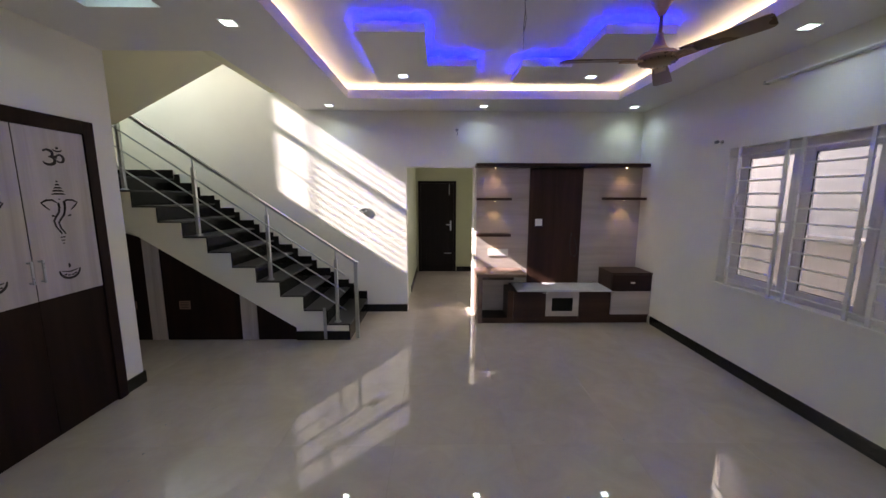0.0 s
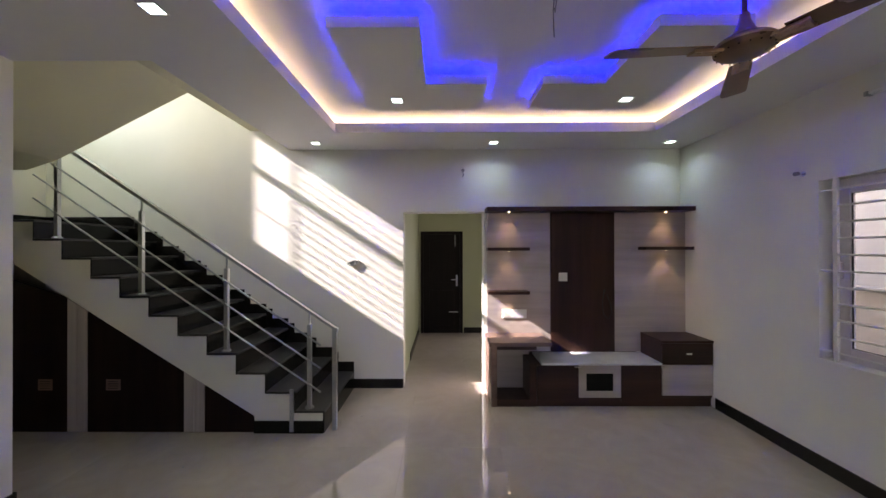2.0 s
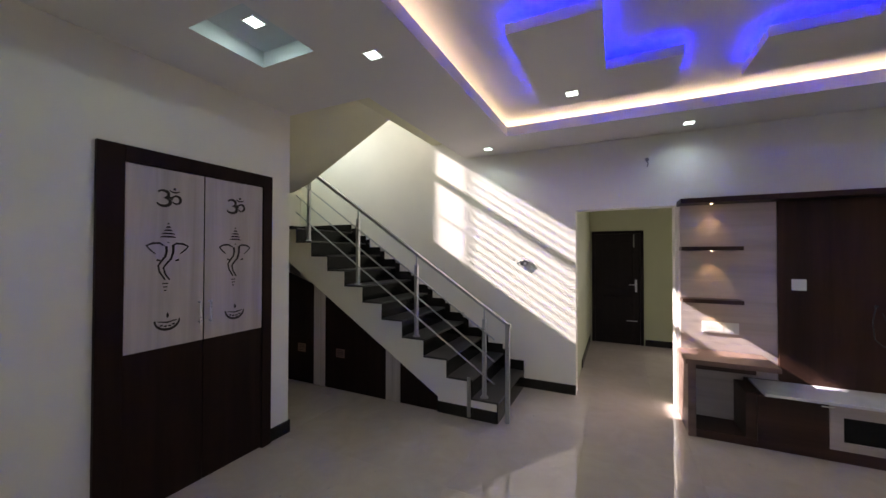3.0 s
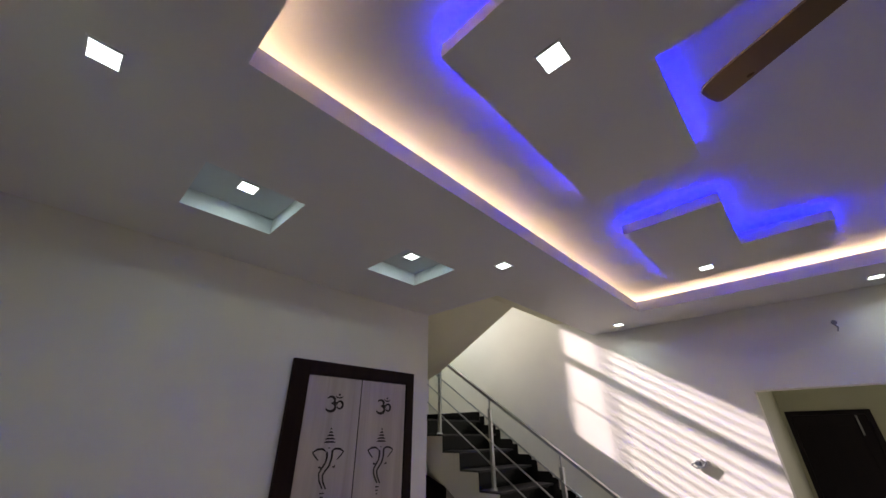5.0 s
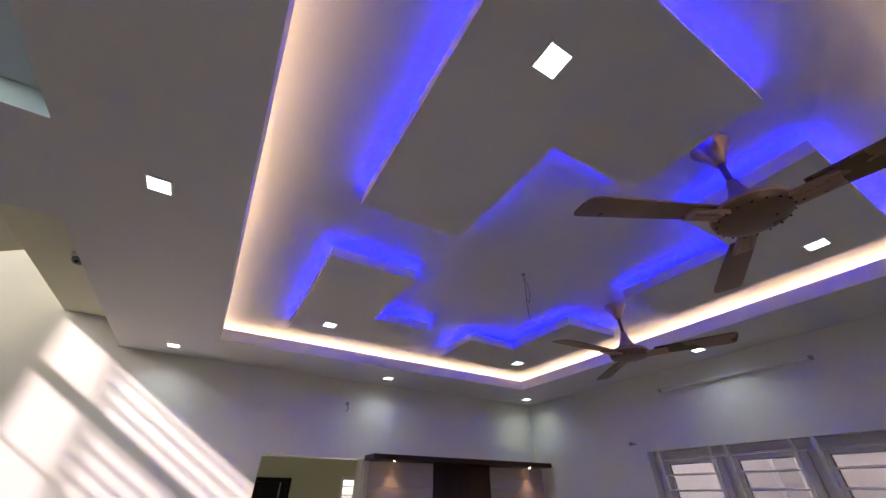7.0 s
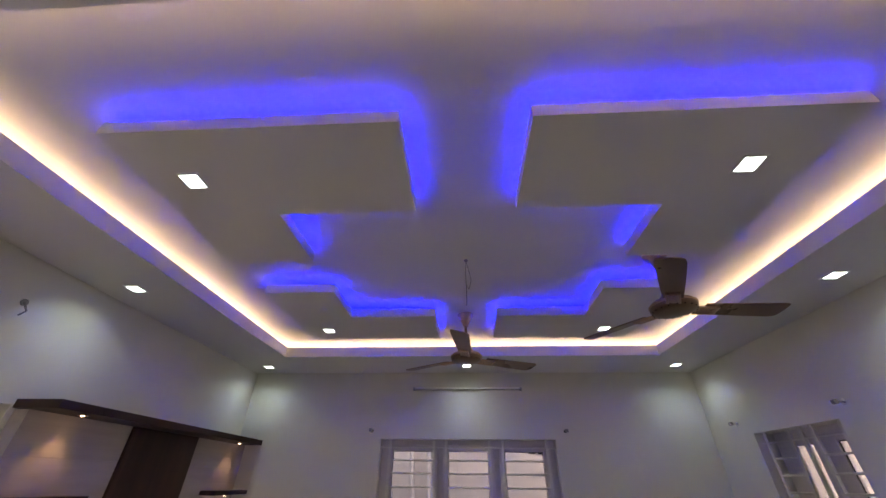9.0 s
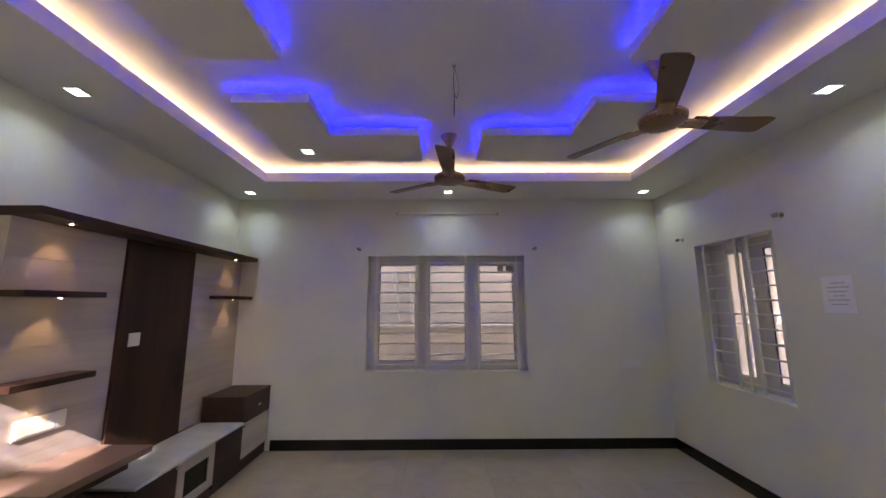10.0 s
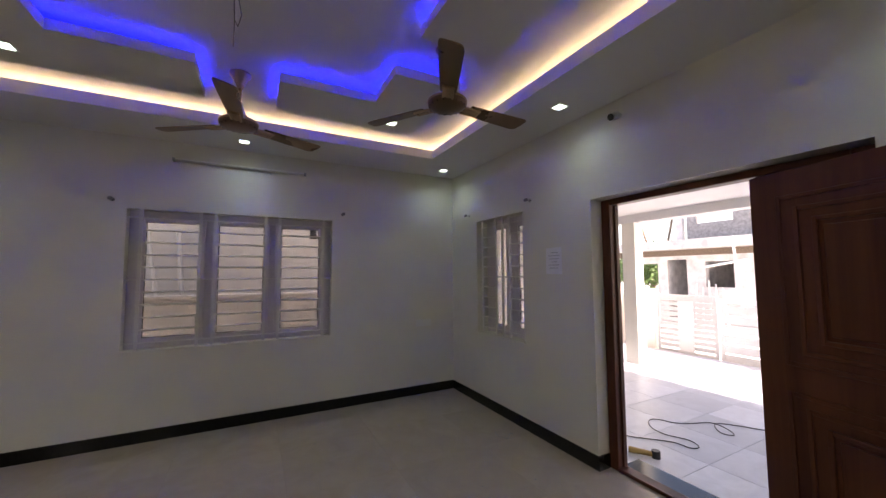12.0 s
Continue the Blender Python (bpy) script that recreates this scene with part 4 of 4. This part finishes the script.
for y, z in ((4.745, 2.235), (2.655, 2.24)):
    bracket("x", EAST, -1, y, z)
for x, z in ((3.27, 2.262), (2.13, 2.255)):
    bracket("y", SOUTH, 1, x, z)

note = thing("paper_notice", (1.83, SOUTH, 1.52), "pinned paper sheet with faint lines of print", "paper")
part("sheet", prism([(1.735, 1.522), (1.932, 1.524), (1.928, 1.762), (1.738, 1.766)], "y", SOUTH + 0.001, SOUTH + 0.003), PAPER, note)
for i, (x0, x1) in enumerate([(1.78, 1.87), (1.76, 1.90), (1.77, 1.89), (1.79, 1.86), (1.77, 1.90), (1.78, 1.88)]):
    part("print_line", box(x0, x1, SOUTH + 0.003, SOUTH + 0.0036, 1.715 - 0.028 * i, 1.722 - 0.028 * i), INK, note)


def dome_camera(name, loc, aim, label):
    t = thing(name, loc, label, "camera")
    l = Vector(loc)
    d = Vector(aim).normalized()
    part("bracket", rod(l, l + Vector((0, 0.05, -0.01)), 0.02, 14), PLASTIC, t)
    c = l + Vector((0, 0.06, -0.015))
    part("body", rod(c - d * 0.025, c + d * 0.040, 0.03, 18), PLASTIC, t)
    part("lens", rod(c + d * 0.0405, c + d * 0.046, 0.025, 18), BLACK, t, "dark glass lens")
    return t


dome_camera("security_camera", (1.125, SOUTH + 0.001, 2.72), (0.0, 0.9, -0.4), "small white security camera below the ceiling")
SX, SY = -1.115, 5.06
bell = thing("ceiling_sensor", (SX, SY, SLAB), "small grey-white dome camera on the stair ceiling", "camera")
part("base", lathe([(0.052, 0), (0.052, -0.022), (0.042, -0.030), (0.004, -0.031)], (SX, SY, SLAB), 20), PLASTIC, bell, "", True)
part("dome", lathe([(0.038, -0.031), (0.036, -0.048), (0.024, -0.062), (0.003, -0.068)], (SX, SY, SLAB), 20), RUBBER, bell, "grey smoked dome", True)
part("lens", rod((SX, SY - 0.022, SLAB - 0.058), (SX, SY - 0.030, SLAB - 0.064), 0.010, 12), BLACK, bell, "dark lens")

wl = thing("lamp_holder", (-0.15, NORTH, 1.5), "bare wall lamp point with coiled grey wires", "wall lamp")
part("plate", rod((-0.20, NORTH - 0.0005, 1.495), (-0.20, NORTH - 0.012, 1.495), 0.03, 18), STEEL, wl)
part("wires", tube([(-0.20, NORTH - 0.012, 1.5), (-0.17, NORTH - 0.022, 1.53), (-0.13, NORTH - 0.018, 1.51), (-0.16, NORTH - 0.016, 1.47), (-0.22, NORTH - 0.022, 1.46), (-0.26, NORTH - 0.018, 1.485), (-0.21, NORTH - 0.022, 1.51)], 0.0065), STEEL, wl)
part("clip", box(-0.175, -0.125, NORTH - 0.016, NORTH - 0.0005, 1.48, 1.53, 0.004), PLASTIC, wl)
ws = thing("wire_stub", (1.127, NORTH, 2.588), "short loose wire coming out of the wall", "wire")
part("wire", tube([(1.127, NORTH - 0.001, 2.60), (1.12, NORTH - 0.03, 2.58), (1.135, NORTH - 0.04, 2.55), (1.125, NORTH - 0.02, 2.52)], 0.005), RUBBER, ws)
part("box", rod((1.127, NORTH - 0.0005, 2.60), (1.127, NORTH - 0.006, 2.60), 0.02, 12), RUBBER, ws)

# ---- inner passage door ----
idoor = thing("door_2", (0.85, 9.1, 0), "closed dark brown inner door with steel handle and bolts", "door", "", "structure")
part("frame_side", box(0.424, 0.477, 9.05, 9.15, 0, 2.018, 0.003), NIGHT, idoor)
part("frame_side", box(1.209, 1.262, 9.05, 9.15, 0, 2.018, 0.003), NIGHT, idoor)
part("frame_head", box(0.477, 1.209, 9.05, 9.15, 1.965, 2.018, 0.003), NIGHT, idoor)
leaf = part("door_leaf", box(0.479, 1.207, 9.065, 9.10, 0.0, 1.963, 0.003), NIGHT, idoor)
for z0, z1 in ((0.15, 0.85), (1.0, 1.83)):
    part("raised_panel", box(0.60, 1.09, 9.058, 9.066, z0, z1, 0.006), NIGHT, leaf)
part("handle_plate", box(1.125, 1.160, 9.058, 9.065, 0.93, 1.15, 0.003), STEEL, leaf, "steel handle plate")
part("lever", rod((1.14, 9.035, 1.06), (1.03, 9.035, 1.06), 0.009, 10), STEEL, leaf, "steel lever")
part("bolt", rod((1.11, 9.05, 1.72), (1.11, 9.05, 1.95), 0.010, 8), STEEL, leaf, "steel tower bolt")
part("bolt", rod((0.99, 9.05, 0.42), (1.16, 9.05, 0.42), 0.010, 8), STEEL, leaf, "steel tower bolt")

# ---- main door ----
md = thing("door_1", (0.6, SOUTH - 0.16, 0), "open polished teak main door in a wide teak frame", "door", "", "structure")
Y0, Y1 = SOUTH - 0.215, SOUTH - 0.12
part("frame_side", box(1.335, DOOR_X[1] - 0.002, Y0, Y1, 0, 2.128, 0.008), TEAK, md)
part("frame_side", box(DOOR_X[0] + 0.002, 0.0, Y0, Y1, 0, 2.128, 0.008), TEAK, md)
part("frame_side", box(0.28, 0.378, Y0, Y1, 0, 2.08, 0.008), TEAK, md)
part("frame_head", box(0.0, 1.335, Y0, Y1, 2.08, 2.128, 0.008), TEAK_H, md)
part("frame_stop", box(1.322, 1.335, Y0, Y0 + 0.04, 0.025, 2.08, 0.003), TEAK, md)
part("threshold", box(0.378, 1.335, Y0, Y1, -0.1, 0.025, 0.004), TEAK_H, md)
part("side_leaf", box(0.0, 0.28, Y0 + 0.03, Y0 + 0.07, 0.0, 2.08, 0.003), TEAK, md)

ang = radians(163)
swing = Matrix.Translation((0.378, SOUTH - 0.085, 0)) @ Matrix.Rotation(ang, 4, "Z")


def hung(bm):
    """Turns a piece of the leaf, drawn from the hinge along x, out to where the leaf stands."""
    bmesh.ops.transform(bm, matrix=swing, verts=bm.verts)
    return bm


W = 0.88
ml = part("door_leaf", hung(box(0, W, -0.02, 0.02, 0.015, 2.06, 0.004)), TEAK, md, "polished reddish teak leaf")
for z0, z1 in ((0.14, 0.93), (1.06, 1.93)):
    for m, d in ((0.13, 0.026), (0.21, 0.030), (0.29, 0.036)):
        hz = (m - 0.13) * 0.8
        a0, a1 = m, W - m
        b0, b1 = z0 + hz, z1 - hz
        w = 0.022
        for s in (-1, 1):
            for x0, x1, h0, h1 in ((a0, a0 + w, b0, b1), (a1 - w, a1, b0, b1), (a0 + w, a1 - w, b0, b0 + w), (a0 + w, a1 - w, b1 - w, b1)):
                part("moulding", hung(box(x0, x1, min(s * 0.019, s * d), max(s * 0.019, s * d), h0, h1, 0.004)), TEAK, ml)
    for s in (-1, 1):
        part("raised_panel", hung(box(0.33, W - 0.33, min(s * 0.019, s * 0.027), max(s * 0.019, s * 0.027), z0 + 0.17, z1 - 0.17, 0.006)), TEAK, ml)
for z in (0.3, 1.05, 1.8):
    part("hinge", rod((0.378, SOUTH - 0.112, z - 0.05), (0.378, SOUTH - 0.112, z + 0.05), 0.009, 10), STEEL, md, "steel butt hinge")

# ---- outside ----
structure("ground", box(-60, 60, -70, 60, -0.7, -0.5), EARTH, "bare sandy ground around the house", "ground")
porch = structure("porch_floor", box(-2.5, 6.2, -4.35, 0.925, -0.48, -0.166), GROUT, "grey stone paved porch outside the main door", "pavement")
structure("road", box(-60, 60, -9.5, -4.9, -0.5, -0.36), EARTH, "pale dusty street in front of the gate", "road")
structure("porch_step", box(0.0, 1.5, 0.55, 0.925, -0.165, -0.09, 0.004), GRANITE, "dark granite step at the main door", "step")
structure("porch_roof", solid([-2.5, 6.2], [-2.95, -2.70, 0.925], [2.47, 2.62, 2.8], lambda x, y, z: z > 2.62 or y < -2.70), WHITE, "white porch slab with a drop beam", "ceiling")
for x in (-2.3, 3.66):
    structure("porch_column", box(x, x + 0.26, -2.94, -2.71, -0.166, 2.47), WALL, "white porch column", "column")
# added out of view to block the western sun near the door
structure("porch_sun_screen_west", box(-2.5, -2.32, -2.70, 0.925, -0.166, 2.62), WALL, "unseen white wall added to keep the sun off the porch", "wall")
structure("compound_wall_front", solid([-8, 0.6, 4.42, 12], [-4.6, -4.42], [-0.48, 1.15], lambda x, y, z: not 0.6 < x < 4.42), WALL, "white compound wall beside the gate", "wall")
structure("compound_wall_east", box(5.15, 5.3, -4.42, 12, -0.5, 1.22), YARD, "cream compound wall along the side yard", "wall")
structure("wall_coping", box(5.11, 5.34, -4.42, 12, 1.221, 1.265, 0.006), YARD, "cream coping along the side yard wall", "wall")
nb = thing("neighbour_house", (8, 4, -0.5), "cream rendered neighbouring house close to the side window", "house")
part("wall", box(6.3, 10, -3.2, 9, -0.5, 6.4), RENDERED, nb)
part("plinth", box(6.24, 6.3, -3.2, 9, -0.5, 0.1), CONCRETE, nb)
for y in (2.42, 2.58):
    part("vent", box(6.285, 6.3, y, y + 0.11, 2.18, 2.36, 0.003), SOOT, nb, "small dark wall vent")
for i, (y, dy) in enumerate(((4.35, 0.28), (4.15, 0.2), (4.6, 0.4))):
    pl = thing("leaning_pole", (5.9, y, -0.5), "pale wooden pole leaning on the neighbour's wall", "pole", "poles leaning in the side yard")
    part("pole", rod((5.75, y, -0.5), (6.22, y + dy, 2.2), 0.03, 10), RENDERED, pl)

gt = thing("metal_gate", (3.5, -4.5, -0.4), "grey steel gate with level slats beside a pale panel", "gate")
gx0, gx1, gy = 3.20, 4.39, -4.5
for x0, x1, z0, z1 in ((gx0, gx0 + 0.06, -0.3, 1.05), (gx1 - 0.06, gx1, -0.3, 1.05), (gx0 + 0.06, gx1 - 0.06, 0.92, 1.05), (gx0 + 0.06, gx1 - 0.06, -0.3, -0.12)):
    part("gate_frame", box(x0, x1, gy - 0.025, gy + 0.025, z0, z1, 0.003), GATE, gt)
part("panel", box(3.64, 3.94, gy - 0.015, gy + 0.015, -0.12, 0.92, 0.003), WHITE, gt, "pale flat gate panel")
for i in range(9):
    z = -0.08 + 0.112 * i
    part("slat", box(gx0 + 0.06, 3.64, gy - 0.012, gy + 0.012, z, z + 0.085, 0.002), GATE, gt)
    part("slat", box(3.94, gx1 - 0.06, gy - 0.012, gy + 0.012, z, z + 0.085, 0.002), GATE, gt)
g2 = thing("metal_gate", (1.8, -4.5, -0.4), "wide pale steel gate leaf with level slats", "gate")
for x0, x1, z0, z1 in ((0.62, 0.68, -0.3, 1.0), (3.10, 3.16, -0.3, 1.0), (0.68, 3.10, 0.92, 1.0), (0.68, 3.10, -0.3, -0.22)):
    part("gate_frame", box(x0, x1, gy - 0.025, gy + 0.025, z0, z1, 0.003), WHITE, g2)
for i in range(6):
    z = -0.2 + 0.185 * i
    part("slat", box(0.68, 3.10, gy - 0.012, gy + 0.012, z, z + 0.15, 0.002), WHITE, g2)

hs = thing("unfinished_house", (8, -13, -0.5), "unfinished concrete and block house across the street", "house")
part("wall", holed(4.0, 10.2, -12.2, -12.0, -0.5, 2.2, [(7.72, 8.5, -13, -11, -1, 2.05), (6.1, 7.05, -13, -11, 0.95, 1.95), (8.9, 10.0, -13, -11, 0.4, 1.9)]), CONCRETE, hs)
part("back_wall", box(4.0, 8.75, -15.2, -15.0, -0.5, 2.2), CONCRETE, hs)
# inner walls added only to keep the door and window openings dark
part("shade_partition", box(8.6, 8.75, -15.0, -12.2, -0.5, 2.2), CONCRETE, hs)
part("shade_partition", box(7.3, 7.45, -15.0, -12.2, -0.5, 2.2), CONCRETE, hs)
part("side_wall", box(4.0, 4.2, -15.0, -12.2, -0.5, 2.2), CONCRETE, hs)
part("floor_slab", box(3.4, 13.2, -15.4, -11.2, 2.45, 2.8, 0.01), CONCRETE, hs)
part("edge_beam", box(3.4, 13.2, -12.2, -11.95, 2.2, 2.45, 0.01), BARK, hs, "rust-brown shuttered beam")
part("upper_wall", holed(3.4, 7.6, -12.1, -11.9, 2.8, 4.4, [(6.0, 7.25, -13, -11, 3.45, 3.85)]), BRICKWORK, hs)
for x in (7.75, 9.6, 11.4):
    part("column", box(x, x + 0.25, -12.1, -11.85, 2.8, 5.2), CONCRETE, hs)
for a, c in (((5.72, -11.1, 2.75), (5.5, -11.1, 0.0)), ((5.3, -11.1, 1.95), (6.6, -11.1, 1.72))):
    part("prop", rod(a, c, 0.045, 8), IRON, hs, "pale round scaffold pole")
part("beam", box(7.6, 13.2, -12.1, -11.85, 4.35, 4.6), CONCRETE, hs)
for i, (x, dx) in enumerate(((9.3, 0.5), (8.4, -0.35), (10.2, 0.3))):
    part("prop", rod((x, -11.95, 2.8), (x + dx, -11.95, 4.35), 0.05, 8), BARK, hs, "slanted timber prop")
for i in range(5):
    pl = thing("timber_pole", (6.2 + 0.25 * i, -11.6, -0.36), "rough timber pole leaning on the unfinished house", "pole", "building poles across the street")
    part("pole", rod((6.1 + 0.27 * i, -11.4, -0.5), (6.45 + 0.22 * i, -11.9, 0.95 + 0.12 * (i % 3)), 0.03, 8), IRON, pl)


def tree(x, y, z, h, seed):
    rng = random.Random(seed)
    t = thing("tree", (x, y, z), "leafy green tree beyond the street", "tree", "trees across the street")
    trunk = rod((x, y, z), (x + 0.2, y, z + h * 0.55), 0.16, 10, None, 0.09)
    tips = []
    for i in range(7):
        g = i * 2.4
        tip = (x + 1.3 * math.cos(g), y + 1.3 * math.sin(g), z + h * (0.65 + 0.05 * i))
        join(trunk, rod((x + 0.15, y, z + h * (0.4 + 0.02 * i)), tip, 0.06, 6, None, 0.02))
        tips.append(tip)
    part("trunk", trunk, BARK, t)
    verts, faces = [], []
    for i in range(2600):
        c = rng.choice(tips)
        p = Vector((c[0] + rng.gauss(0, 0.55), c[1] + rng.gauss(0, 0.55), c[2] + rng.gauss(0, 0.45)))
        u = Vector((rng.gauss(0, 1), rng.gauss(0, 1), rng.gauss(0, 1))).normalized() * 0.13
        v = u.cross(Vector((rng.gauss(0, 1), rng.gauss(0, 1), rng.gauss(0, 1)))).normalized() * 0.055
        n = len(verts)
        verts += [p - u, p + v, p + u, p - v]
        faces.append((n, n + 1, n + 2, n + 3))
    me = bpy.data.meshes.new("crown")
    me.from_pydata([tuple(q - Vector((x, y, z))) for q in verts], [], faces)
    me.materials.append(LEAF)
    crown = new("crown", me)
    crown.parent = t
    return t


tree(12.4, -17.5, -0.5, 2.7, 3)
tree(14.6, -19.5, -0.5, 2.9, 5)

cable = thing("extension_cable", (2.0, -0.6, -0.166), "long black cable lying in loops on the porch floor", "cable")
turns = [(2.15, 0.2), (1.92, 0.13), (1.75, -0.02), (1.6, -0.15), (1.46, -0.17), (1.43, -0.26), (1.55, -0.33), (1.75, -0.25), (1.93, -0.3), (2.04, -0.45), (2.02, -0.56),
         (1.88, -0.62), (1.78, -0.75), (1.68, -0.98), (1.55, -0.98), (1.43, -0.9), (1.4, -0.83), (1.5, -0.8), (1.64, -1.0), (1.5, -1.15), (1.35, -1.24), (1.1, -1.4)]
pts = []
for i in range(len(turns) - 1):
    p0, p1, p2, p3 = [Vector(turns[min(max(i + k, 0), len(turns) - 1)]) for k in (-1, 0, 1, 2)]
    for f in (0.0, 0.25, 0.5, 0.75):
        q = 0.5 * (2 * p1 + (p2 - p0) * f + (2 * p0 - 5 * p1 + 4 * p2 - p3) * f * f + (3 * p1 - p0 - 3 * p2 + p3) * f ** 3)
        pts.append((q.x, q.y, -0.143))
part("cord", tube(pts, 0.005, 6), BLACK, cable)
tool = thing("angle_grinder", (1.60, 0.34, -0.15), "yellow power tool lying on the porch paving", "power tool")
YELLOW = plain("yellow_plastic", (0.36, 0.25, 0.08), 0.5)
part("body", rod((1.70, 0.40, -0.122), (1.535, 0.30, -0.122), 0.027, 14, None, 0.022), YELLOW, tool)
part("head", rod((1.51, 0.285, -0.15), (1.51, 0.285, -0.085), 0.036, 14), BLACK, tool)

scrap = thing("wire_scrap", (2.373, 1.45, 0), "short scrap of thin brown wire on the tiled floor", "wire")
part("strand", tube([(2.373, 1.45, 0.004), (2.274, 1.499, 0.004), (2.222, 1.48, 0.004), (2.18, 1.441, 0.004), (2.261, 1.353, 0.004), (2.223, 1.345, 0.004)], 0.0025), RUBBER, scrap)

rng = random.Random(9)
crumbs = bmesh.new()
for i in range(34):
    x, y, r = rng.uniform(-1.2, 3.6), rng.uniform(1.6, 5.5), rng.uniform(0.003, 0.009)
    join(crumbs, rod((x, y, 0.0002), (x + rng.uniform(-0.006, 0.006), y, 0.003 + r * 0.4), r, 6, None, r * 0.5))
tagged(link_mesh("floor_debris", crumbs, RUBBER), "tiny dark crumbs scattered on the tiled floor", "debris", "", "stuff")

# ---- tiles of floor and porch ----
def tiles(owner, name, x0, x1, y0, y1, size, z, thick, gap, material, skip):
    """Square tiles on a grid, one object each on shared meshes; those cut by an edge get a mesh of their own size."""
    made = {}
    base = base_of(owner)
    nx, ny = math.ceil((x1 - x0) / size - 1e-6), math.ceil((y1 - y0) / size - 1e-6)
    for i in range(nx):
        for j in range(ny):
            a0, b0 = x0 + i * size, y0 + j * size
            a1, b1 = min(a0 + size, x1), min(b0 + size, y1)
            if skip((a0 + a1) / 2, (b0 + b1) / 2):
                continue
            key = (round(a1 - a0, 3), round(b1 - b0, 3))
            if key not in made:
                bm = box(gap / 2, key[0] - gap / 2, gap / 2, key[1] - gap / 2, -thick, 0)
                top = [e for e in bm.edges if all(v.co.z > -1e-6 for v in e.verts)]
                bmesh.ops.bevel(bm, geom=top, offset=gap * 0.4, segments=1, affect="EDGES")
                me = bpy.data.meshes.new(name)
                bm.to_mesh(me)
                bm.free()
                me.materials.append(material)
                made[key] = me
            ob = new(name, made[key])
            ob.parent = owner
            ob.location = Vector((a0, b0, z)) - base


tiles(floor, "tile", -1.83, EAST, 0.925, NORTH, 0.8, 0.0, 0.008, 0.0005, FLOOR_TILE, lambda x, y: False)
tiles(floor, "tile", STAIR_WEST, -1.83, ALCOVE, NORTH, 0.8, 0.0, 0.008, 0.0005, FLOOR_TILE, lambda x, y: False)
tiles(floor, "tile", 0.385, 3.4, NORTH, 9.07, 0.8, 0.0, 0.008, 0.0005, FLOOR_TILE, lambda x, y: False)
tiles(porch, "paving_slab", -2.5, 6.2, -4.35, 0.925, 0.62, -0.15, 0.016, 0.002, PORCH, lambda x, y: y > 0.55 and 0 < x < 1.5)
